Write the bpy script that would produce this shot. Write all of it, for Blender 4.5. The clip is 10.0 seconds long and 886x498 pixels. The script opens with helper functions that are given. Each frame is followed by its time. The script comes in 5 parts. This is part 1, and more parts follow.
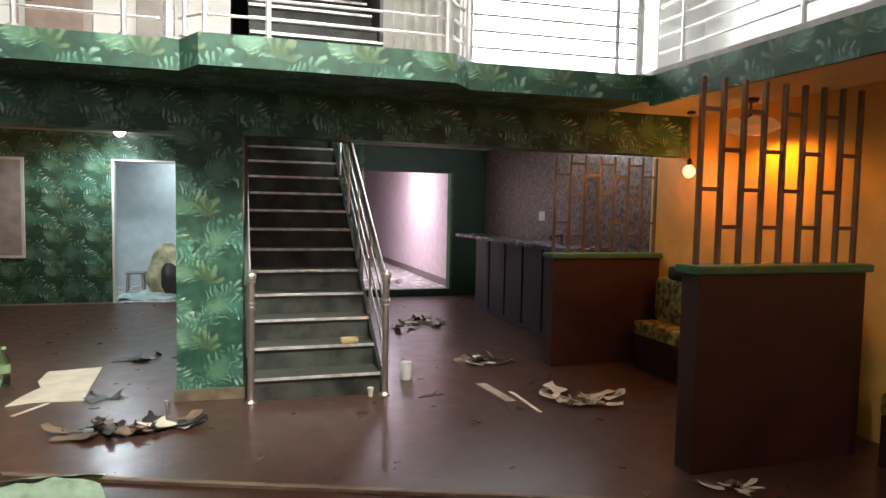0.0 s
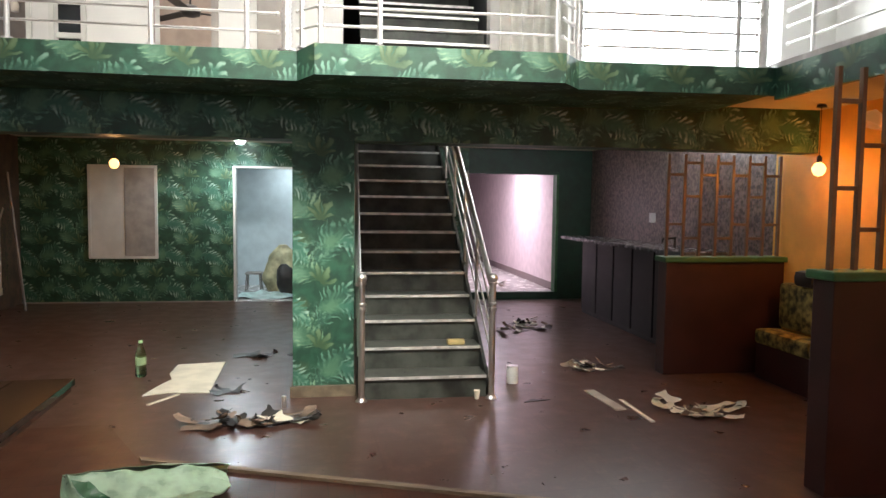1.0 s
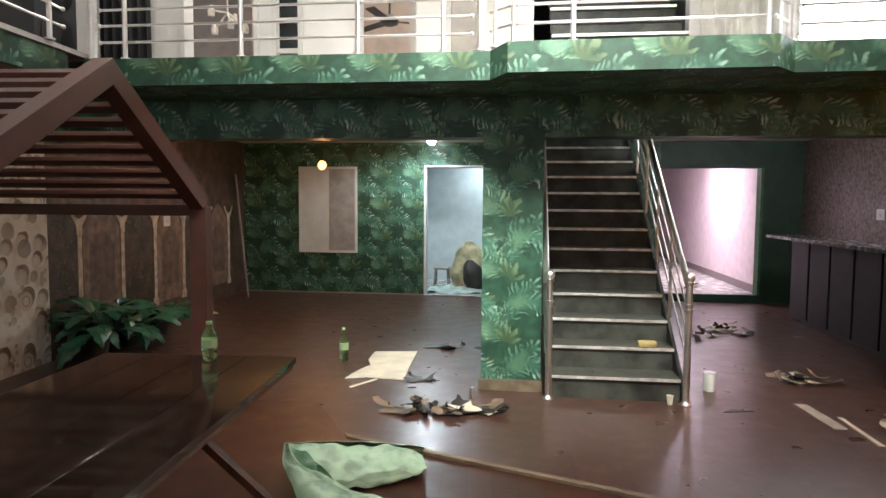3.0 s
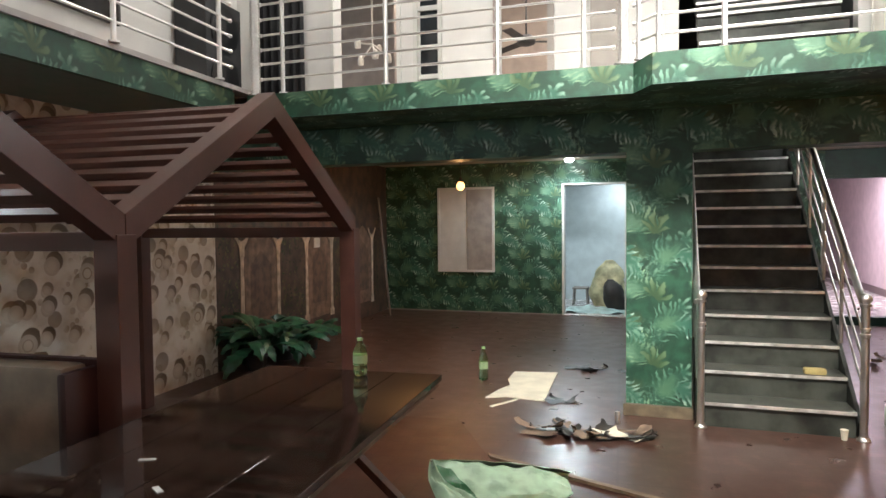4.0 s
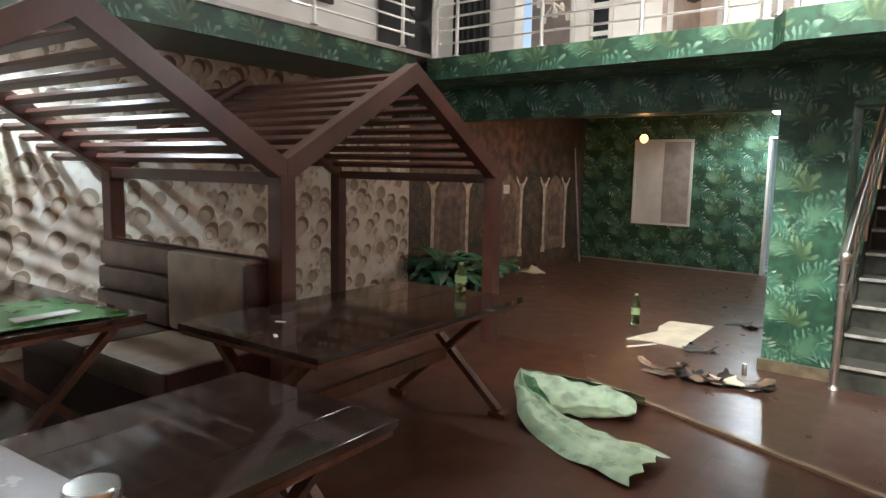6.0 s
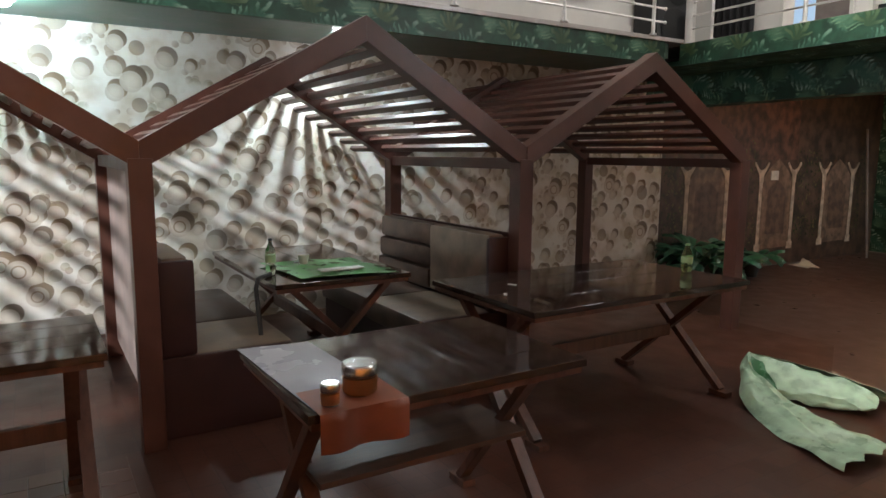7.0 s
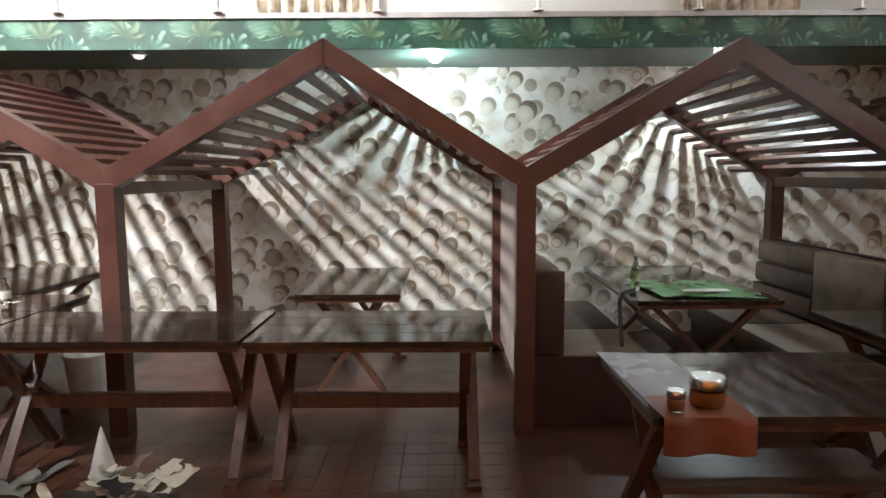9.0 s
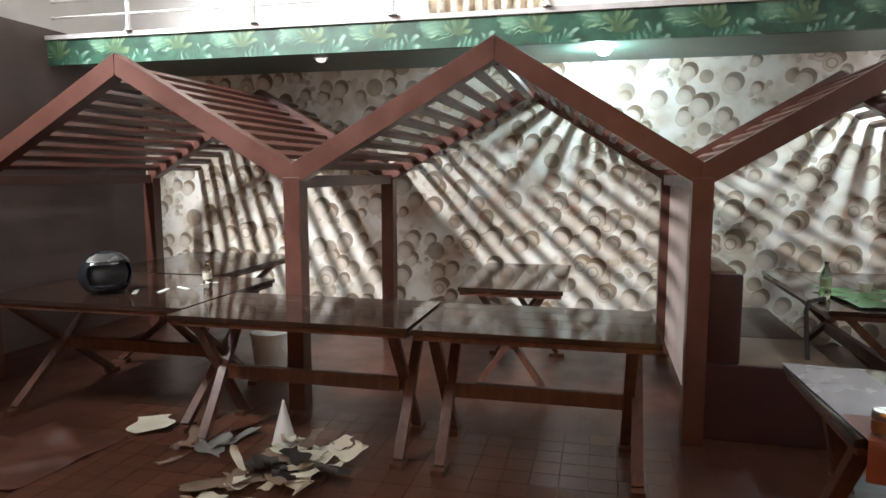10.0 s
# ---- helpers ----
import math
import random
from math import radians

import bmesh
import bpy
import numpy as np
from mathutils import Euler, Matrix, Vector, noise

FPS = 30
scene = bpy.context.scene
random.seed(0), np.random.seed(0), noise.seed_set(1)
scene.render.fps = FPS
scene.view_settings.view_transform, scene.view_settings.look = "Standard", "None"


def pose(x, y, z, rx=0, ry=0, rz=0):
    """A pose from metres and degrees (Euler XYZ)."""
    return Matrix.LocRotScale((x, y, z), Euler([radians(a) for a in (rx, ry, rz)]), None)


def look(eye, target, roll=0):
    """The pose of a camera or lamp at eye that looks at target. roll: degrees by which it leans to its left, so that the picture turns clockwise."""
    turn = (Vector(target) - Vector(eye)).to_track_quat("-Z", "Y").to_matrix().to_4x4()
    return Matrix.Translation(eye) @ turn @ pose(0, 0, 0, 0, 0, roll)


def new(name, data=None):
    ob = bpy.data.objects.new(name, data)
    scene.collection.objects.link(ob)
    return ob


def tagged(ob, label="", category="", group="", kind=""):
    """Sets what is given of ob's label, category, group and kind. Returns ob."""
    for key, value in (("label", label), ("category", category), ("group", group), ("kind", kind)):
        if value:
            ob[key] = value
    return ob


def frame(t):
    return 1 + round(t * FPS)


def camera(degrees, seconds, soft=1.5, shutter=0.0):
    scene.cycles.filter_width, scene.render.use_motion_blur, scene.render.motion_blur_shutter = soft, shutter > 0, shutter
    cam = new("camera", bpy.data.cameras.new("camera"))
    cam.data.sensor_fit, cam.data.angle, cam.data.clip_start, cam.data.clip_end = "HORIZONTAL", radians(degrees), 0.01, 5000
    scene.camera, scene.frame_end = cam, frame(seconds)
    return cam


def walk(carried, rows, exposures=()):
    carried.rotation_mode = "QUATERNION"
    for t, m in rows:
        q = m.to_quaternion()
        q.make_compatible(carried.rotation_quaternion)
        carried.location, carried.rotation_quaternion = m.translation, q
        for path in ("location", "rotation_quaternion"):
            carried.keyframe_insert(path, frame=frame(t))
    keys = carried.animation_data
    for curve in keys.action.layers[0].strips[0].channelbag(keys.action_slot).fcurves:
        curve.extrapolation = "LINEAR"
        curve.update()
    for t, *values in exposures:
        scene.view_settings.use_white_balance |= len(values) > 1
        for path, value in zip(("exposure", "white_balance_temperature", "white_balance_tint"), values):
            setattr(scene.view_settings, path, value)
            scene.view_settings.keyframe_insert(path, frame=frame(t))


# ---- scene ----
cam = camera(67.7, 10.0)
PATH = [
    (0, (0.161, 0.281, 1.53), (0.874, 2.146, 1.401), 1.1),
    (0.5, (0.108, 0.251, 1.553), (0.657, 2.169, 1.417), 0.9),
    (1, (0.13, 0.306, 1.536), (0.547, 2.258, 1.408), 0.7),
    (1.5, (0.095, 0.287, 1.554), (0.373, 2.263, 1.422), 0.3),
    (2, (0.086, 0.325, 1.517), (0.173, 2.318, 1.375), 0.5),
    (3.3, (0.061, 0.293, 1.526), (-0.134, 2.279, 1.388), 0.4),
    (3.5, (0.043, 0.302, 1.517), (-0.218, 2.28, 1.384), 0.4),
    (4, (0.035, 0.301, 1.521), (-0.492, 2.228, 1.441), -0.6),
    (4.5, (0.198, 0.215, 1.528), (-0.531, 2.074, 1.426), -1.7),
    (5, (0.444, 0.044, 1.531), (-0.312, 1.888, 1.37), -0.7),
    (5.2, (0.496, 0.015, 1.524), (-0.32, 1.833, 1.348), 0.7),
    (6.5, (1.252, -0.104, 1.525), (-0.176, 1.271, 1.256), 0.2),
    (7, (1.41, -0.204, 1.514), (-0.274, 0.837, 1.232), 0.4),
    (7.5, (1.529, -0.168, 1.53), (-0.266, 0.685, 1.308), -0.8),
    (8, (1.629, -0.111, 1.533), (-0.265, 0.48, 1.276), -2.0),
    (8.5, (1.654, -0.168, 1.529), (-0.313, 0.122, 1.314), -1.2),
    (9, (1.644, -0.228, 1.521), (-0.344, -0.232, 1.301), -0.3),
    (9.5, (1.63, -0.266, 1.512), (-0.349, -0.458, 1.287), 0.3),
    (10, (1.657, -0.286, 1.511), (-0.276, -0.746, 1.284), -0.0),
]

walk(cam, [(t, look(eye, target, roll)) for t, eye, target, roll in PATH], exposures=[(0.0, -0.08), (1.0, 0.0), (1.5, 0.0), (2.0, 0.12), (3.5, 0.2), (4.0, 0.2), (5.0, 0.38), (6.5, 0.0), (7.5, -0.25), (8.5, -0.2), (10.0, -0.08)])

# ---- daylight ----
world = bpy.data.worlds.new("sky")
scene.world = world
world.use_nodes = True
wn = world.node_tree
sky = wn.nodes.new("ShaderNodeTexSky")
sky.sky_type = "NISHITA"
sky.sun_disc = False
sky.sun_elevation = radians(50)
sky.sun_rotation = radians(30)
wn.links.new(sky.outputs[0], wn.nodes["Background"].inputs[0])
wn.nodes["Background"].inputs[1].default_value = 0.15

NORTH = pose(0, 0, 0, 0, 0, -3.5)      # the stair side of the building stands askew to the booth side
WEST = pose(0, 0, 0)
FRAME = [WEST]
DECK = 0.165                            # the booth side's floor is one step higher


def lamp(name, kind, place, watts, colour, size=0.05, aim=None, sx=1.0, sy=1.0):
    data = bpy.data.lights.new(name, kind)
    data.energy, data.color = watts, colour
    if kind == "AREA":
        data.shape, data.size, data.size_y = "RECTANGLE", sx, sy
    else:
        data.shadow_soft_size = size
    ob = new(name, data)
    m = Matrix.Translation(place) if aim is None else look(place, aim)
    ob.matrix_world = FRAME[0] @ m
    return ob


EAST_BULBS = (0.4, -2.2)                # two more bulbs of the east row, behind the walk
COOL, WHITE = (0.80, 0.93, 1.0), (1.0, 0.97, 0.93)
lamp("west_downlight_lamp", "POINT", (-3.36, -0.33, 2.34), 52, (0.72, 0.92, 1.0), 0.03)
hidden = lamp("hidden_downlight_lamp", "SPOT", (-3.40, 1.76, 2.37), 95, (0.80, 0.94, 1.0), 0.03, aim=(-3.40, 1.762, 0.0))
hidden.data.spot_size, hidden.data.spot_blend = radians(150), 0.6
# a row of spots stands in for one long unseen light: crisp across the slats, soft along them
TRACK = [-1.0 + 0.5 * k for k in range(6)]
for tx in TRACK:
    spot = lamp("track_spot_lamp", "SPOT", (tx, -4.45, 4.60), 600, (0.95, 0.97, 1.0), 0.11, aim=(-4.0, -1.8, 1.3))
    spot.data.spot_size, spot.data.spot_blend = radians(60), 0.6
# added fill that brightens the southern deck floor; no such lamp is known
spot = lamp("floor_fill_lamp", "SPOT", (1.0, -4.45, 4.60), 330, (0.97, 0.97, 0.97), 0.11, aim=(-0.75, -2.35, 0.17))
spot.data.spot_size, spot.data.spot_blend = radians(46), 0.8
# fill under an assumed roof opening, aimed to brighten the stair and column
roof_fill = lamp("roof_fill_lamp", "AREA", (0.7, 1.2, 5.36), 88, (1.0, 0.98, 0.90), aim=(0.2, 6.1, 0.9), sx=2.2, sy=1.4)
roof_fill.data.spread = radians(54)
FRAME[0] = NORTH
lamp("window_daylight", "AREA", (3.3, 6.2, 3.9), 30, (0.88, 0.95, 1.0), aim=(2.2, 0, 2.4), sx=2.0, sy=2.2)
north_spot = lamp("north_downlight_lamp", "SPOT", (-1.43, 10.30, 2.40), 130, COOL, 0.04, aim=(-1.6, 10.2, 0.0))
north_spot.data.spot_size, north_spot.data.spot_blend = radians(168), 0.45
lamp("north_bulb_lamp", "POINT", (-2.493, 8.40, 1.96), 34, (1.0, 0.50, 0.18), 0.035)
lamp("east_bulb_lamp", "POINT", (4.02, 5.32, 1.87), 7, (1.0, 0.34, 0.04), 0.035)
pendant = lamp("east_pendant_lamp", "SPOT", (4.02, 4.50, 2.13), 34, (1.0, 0.35, 0.025), 0.05, aim=(4.03, 4.42, 0.0))
pendant.data.spot_size, pendant.data.spot_blend = radians(172), 0.5
for by in EAST_BULBS:
    lamp("east_row_bulb_lamp", "POINT", (3.92, by, 1.87), 27, (1.0, 0.45, 0.21), 0.05)
lamp("corridor_lamp", "AREA", (2.9, 13.0, 2.42), 80, (0.97, 0.86, 1.0), aim=(2.9, 13.2, 0), sx=0.4, sy=1.2)
lamp("store_room_lamp", "AREA", (-0.6, 12.6, 2.42), 22, COOL, aim=(-0.6, 12.6, 0), sx=0.6, sy=0.6)
# two added fills without fixtures, to whiten the upper walls and rooms
lamp("gallery_fill_front", "AREA", (-1.7, 5.55, 5.3), 62, WHITE, aim=(-1.7, 5.8, 2.6), sx=3.4, sy=0.3)
lamp("gallery_fill_north", "AREA", (-2.0, 7.6, 4.9), 125, WHITE, aim=(-2.0, 7.6, 0), sx=2.4, sy=0.3)
FRAME[0] = WEST
# weak fill from the south, set in a window opening made up for it
lamp("south_fill_lamp", "AREA", (0.6, -6.9, 4.05), 12, (0.86, 0.95, 1.0), aim=(0.4, 3, 1.6), sx=3.4, sy=1.6)
# further added gallery fills, again with no fixture behind them
lamp("gallery_fill_south", "AREA", (-1.5, -5.9, 5.2), 40, WHITE, aim=(-1.5, -5.9, 0), sx=3.0, sy=0.3)
lamp("gallery_fill_west", "AREA", (-3.3, 0.5, 5.0), 62, (1.0, 0.95, 0.88), aim=(-3.6, 0.5, 2.5), sx=0.4, sy=4.0)


# ---- materials ----
def material(name, rough=0.6, metal=0.0, colour=(0.5, 0.5, 0.5)):
    m = bpy.data.materials.new(name)
    m.use_nodes = True
    b = m.node_tree.nodes["Principled BSDF"]
    b.inputs["Roughness"].default_value, b.inputs["Metallic"].default_value = rough, metal
    b.inputs["Base Color"].default_value = (*colour, 1)
    return m, m.node_tree, b


class Net:
    """Short names for building a node tree."""

    def __init__(self, tree):
        self.t = tree

    def put(self, socket, v):
        if isinstance(v, bpy.types.NodeSocket):
            self.t.links.new(v, socket)
        elif v is not None:
            socket.default_value = v

    def math(self, op, a, b=None, c=None, clamp=False):
        n = self.t.nodes.new("ShaderNodeMath")
        n.operation, n.use_clamp = op, clamp
        for s, v in zip(n.inputs, (a, b, c)):
            self.put(s, v)
        return n.outputs[0]

    def vec(self, op, a, b=None, scale=None):
        n = self.t.nodes.new("ShaderNodeVectorMath")
        n.operation = op
        self.put(n.inputs[0], a)
        self.put(n.inputs[1], b)
        if scale is not None:
            self.put(n.inputs["Scale"], scale)
        return n.outputs["Value"] if op in ("LENGTH", "DISTANCE", "DOT_PRODUCT") else n.outputs[0]

    def coords(self, which="Object"):
        return self.t.nodes.new("ShaderNodeTexCoord").outputs[which]

    def split(self, v):
        n = self.t.nodes.new("ShaderNodeSeparateXYZ")
        self.put(n.inputs[0], v)
        return n.outputs

    def join(self, x, y, z=0.0):
        n = self.t.nodes.new("ShaderNodeCombineXYZ")
        for s, v in zip(n.inputs, (x, y, z)):
            self.put(s, v)
        return n.outputs[0]

    def noise(self, v, scale, detail=3.0, rough=0.5):
        n = self.t.nodes.new("ShaderNodeTexNoise")
        self.put(n.inputs["Vector"], v)
        n.inputs["Scale"].default_value, n.inputs["Detail"].default_value, n.inputs["Roughness"].default_value = scale, detail, rough
        return n.outputs["Fac"]

    def voronoi(self, v, scale, rand=1.0, feature="F1"):
        n = self.t.nodes.new("ShaderNodeTexVoronoi")
        n.voronoi_dimensions, n.feature = "2D", feature
        self.put(n.inputs["Vector"], v)
        n.inputs["Scale"].default_value, n.inputs["Randomness"].default_value = scale, rand
        return n.outputs

    def ramp(self, f, *stops):
        n = self.t.nodes.new("ShaderNodeValToRGB")
        self.put(n.inputs[0], f)
        e = n.color_ramp.elements
        while len(e) < len(stops):
            e.new(0.5)
        for k, (p, c) in zip(e, stops):
            k.position, k.color = p, (*c, 1) if len(c) == 3 else c
        return n.outputs[0]

    def step(self, v, lo, hi):
        n = self.t.nodes.new("ShaderNodeMapRange")
        n.interpolation_type = "SMOOTHSTEP"
        for s, x in zip(n.inputs, (v, lo, hi, 0.0, 1.0)):
            self.put(s, x)
        return n.outputs[0]

    def mix(self, f, a, b, blend="MIX"):
        n = self.t.nodes.new("ShaderNodeMix")
        n.data_type, n.blend_type = "RGBA", blend
        self.put(n.inputs[0], f)
        for s, v in ((n.inputs[6], a), (n.inputs[7], b)):
            self.put(s, (*v, 1) if isinstance(v, tuple) else v)
        return n.outputs[2]

    def bump(self, bsdf, h, strength=0.3, distance=0.01):
        n = self.t.nodes.new("ShaderNodeBump")
        n.inputs["Strength"].default_value, n.inputs["Distance"].default_value = strength, distance
        self.put(n.inputs["Height"], h)
        self.t.links.new(n.outputs[0], bsdf.inputs["Normal"])


def plain(name, c, rough=0.6, metal=0.0, vary=0.12, scale=6.0, bump=0.1, grain=90.0):
    """A surface of one colour with blotches, fine grain and uneven gloss."""
    m, t, b = material(name, rough, metal)
    n = Net(t)
    p = n.coords()
    big, fine = n.noise(p, scale, 4.0), n.noise(p, grain, 2.0)
    dark = tuple(v * (1 - 1.6 * vary) for v in c)
    lite = tuple(min(1.0, v * (1 + 1.2 * vary)) for v in c)
    col = n.mix(n.step(big, 0.3, 0.7), dark, lite)
    col = n.mix(n.math("MULTIPLY", fine, 0.25), col, tuple(v * 0.75 for v in c))
    n.put(b.inputs["Base Color"], col)
    n.put(b.inputs["Roughness"], n.math("ADD", n.math("MULTIPLY", n.math("SUBTRACT", big, 0.5), 0.3), rough, clamp=True))
    if bump:
        n.bump(b, fine, bump, 0.003)
    return m


def wood(name, dark, lite, rough=0.45, axis=0, scale=1.0, bump=0.15):
    m, t, b = material(name, rough)
    n = Net(t)
    s = [14.0 * scale] * 3
    s[axis] = 1.1 * scale
    p = n.vec("MULTIPLY", n.coords(), tuple(s))
    g = n.noise(p, 1.6, 6.0, 0.6)
    w = n.noise(n.coords(), 3.0, 3.0)
    n.put(b.inputs["Base Color"], n.mix(n.step(n.math("ADD", n.math("MULTIPLY", g, 0.8), n.math("MULTIPLY", w, 0.3)), 0.35, 0.75), dark, lite))
    n.put(b.inputs["Roughness"], n.math("ADD", n.math("MULTIPLY", w, 0.3), rough - 0.12))
    n.bump(b, g, bump, 0.003)
    return m


def leaf_paper(name, flat=False, shine=0.5):
    """Jungle wallpaper: a half-metre repeat of palm feathers and fan leaves on dark green."""
    m, t, b = material(name, shine)
    n = Net(t)
    x, y, z = n.split(n.coords())
    uv = n.join(x, y) if flat else n.join(n.math("ADD", x, y), z)
    flat_uv = uv
    wob = n.t.nodes.new("ShaderNodeTexNoise")
    n.put(wob.inputs["Vector"], uv)
    wob.inputs["Scale"].default_value, wob.inputs["Detail"].default_value = 7.0, 4.0
    uv = n.vec("ADD", uv, n.vec("SCALE", n.vec("SUBTRACT", wob.outputs["Color"], (0.5, 0.5, 0.5)), scale=0.13))
    col = n.mix(n.step(n.noise(uv, 9.0, 4.0), 0.35, 0.7), (0.010, 0.042, 0.025), (0.022, 0.088, 0.050))
    pu, pv = 0.54, 0.51

    def cell(shift, turn):
        u, v, _ = n.split(n.vec("ADD", uv, shift))
        lx = n.math("MULTIPLY", n.math("SUBTRACT", n.math("FRACT", n.math("DIVIDE", u, pu)), 0.5), pu)
        ly = n.math("MULTIPLY", n.math("SUBTRACT", n.math("FRACT", n.math("DIVIDE", v, pv)), 0.5), pv)
        c, k = math.cos(turn), math.sin(turn)
        qx = n.math("ADD", n.math("MULTIPLY", lx, c), n.math("MULTIPLY", ly, k))
        qy = n.math("SUBTRACT", n.math("MULTIPLY", ly, c), n.math("MULTIPLY", lx, k))
        return qx, qy

    def feather(col, shift, turn, size, pitch, a, lite):
        qx, qy = cell(shift, turn)
        side = n.math("ABSOLUTE", n.math("ADD", qy, n.math("MULTIPLY", n.math("MULTIPLY", qx, qx), 1.6)))
        k = n.math("DIVIDE", qx, size)
        wide = n.math("MULTIPLY", n.math("SUBTRACT", 1.0, n.math("MULTIPLY", k, k)), size * 0.62)
        wave = n.math("ABSOLUTE", n.math("SINE", n.math("MULTIPLY", n.math("SUBTRACT", qx, n.math("MULTIPLY", side, 0.8)), math.pi / pitch)))
        leaf = n.step(n.math("SUBTRACT", n.math("MULTIPLY", wide, n.math("MULTIPLY_ADD", wave, 0.7, 0.35)), side), -0.004, 0.016)
        patch = n.step(n.noise(uv, 11.0, 2.0), 0.38, 0.66)
        glow = n.math("MULTIPLY", n.math("MULTIPLY", n.step(wave, 0.45, 1.0), patch), n.step(side, 0.0, size * 0.5))
        return n.mix(leaf, col, n.mix(glow, a, lite))

    def fan(col, shift, turn, size, blades, a, lite):
        qx, qy = cell(shift, turn)
        qx = n.math("ADD", qx, size * 0.45)
        ang = n.math("ARCTAN2", qy, qx)
        r = n.vec("LENGTH", n.join(qx, qy))
        wave = n.math("ABSOLUTE", n.math("SINE", n.math("MULTIPLY", ang, blades * 0.5)))
        edge = n.math("MULTIPLY", n.math("MULTIPLY_ADD", wave, 0.75, 0.25), n.math("MULTIPLY_ADD", n.math("ABSOLUTE", ang), -0.3 * size, 1.25 * size))
        leaf = n.math("MULTIPLY", n.step(n.math("SUBTRACT", edge, r), -0.004, 0.020), n.step(n.math("ABSOLUTE", ang), 1.7, 1.4))
        glow = n.math("MULTIPLY", n.step(wave, 0.6, 1.0), n.step(r, 0.02, size))
        return n.mix(leaf, col, n.mix(glow, a, lite))

    def bush(col, shift, turn, wide, high, tint, amount):
        """A soft clump of leaves in a lighter tone, ragged at its edge."""
        qx, qy = cell(shift, turn)
        r = n.vec("LENGTH", n.join(n.math("DIVIDE", qx, wide), n.math("DIVIDE", qy, high)))
        body = n.step(n.math("ADD", r, n.math("MULTIPLY", n.noise(uv, 30.0, 3.0), 0.7)), 1.25, 0.55)
        return n.mix(n.math("MULTIPLY", body, amount), col, tint)

    col = bush(col, (0.02, 0.02, 0), 0.5, 0.15, 0.12, (0.055, 0.170, 0.100), 0.9)
    col = bush(col, (0.29, 0.27, 0), -0.4, 0.14, 0.12, (0.075, 0.190, 0.125), 0.9)
    col = bush(col, (0.27, 0.02, 0), 0.2, 0.10, 0.09, (0.070, 0.115, 0.050), 0.8)
    col = feather(col, (0.00, 0.00, 0), 0.6, 0.23, 0.046, (0.024, 0.085, 0.055), (0.15, 0.31, 0.22))
    col = feather(col, (0.25, 0.23, 0), 2.3, 0.22, 0.042, (0.030, 0.098, 0.055), (0.26, 0.40, 0.25))
    col = fan(col, (0.10, 0.30, 0), 1.3, 0.145, 9.0, (0.050, 0.095, 0.040), (0.14, 0.21, 0.11))
    col = feather(col, (0.33, 0.06, 0), -0.45, 0.19, 0.050, (0.040, 0.140, 0.095), (0.56, 0.72, 0.62))
    col = fan(col, (0.42, 0.40, 0), 0.4, 0.10, 7.0, (0.030, 0.110, 0.070), (0.24, 0.38, 0.29))
    col = bush(col, (0.02, 0.02, 0), 0.5, 0.14, 0.11, (0.14, 0.29, 0.17), 0.55)
    col = bush(col, (0.29, 0.27, 0), -0.4, 0.13, 0.11, (0.16, 0.31, 0.21), 0.55)
    # a loose wash of pale teal over parts of each repeat
    qx, qy = cell((0.18, 0.12, 0), 0.0)
    near = n.step(n.vec("LENGTH", n.join(qx, n.math("MULTIPLY", qy, 1.3))), 0.20, 0.04)
    wash = n.math("MULTIPLY", near, n.step(n.noise(uv, 26.0, 3.0, 0.6), 0.46, 0.70))
    col = n.mix(n.math("MULTIPLY", wash, 0.55), col, (0.28, 0.48, 0.35))
    drift = n.step(n.noise(flat_uv, 2.4, 3.0), 0.30, 0.60)
    col = n.mix(n.math("MULTIPLY_ADD", drift, -0.35, 0.35), col, (0.010, 0.050, 0.028))
    n.put(b.inputs["Base Color"], col)
    n.bump(b, n.noise(uv, 160.0, 2.0), 0.12, 0.002)
    return m


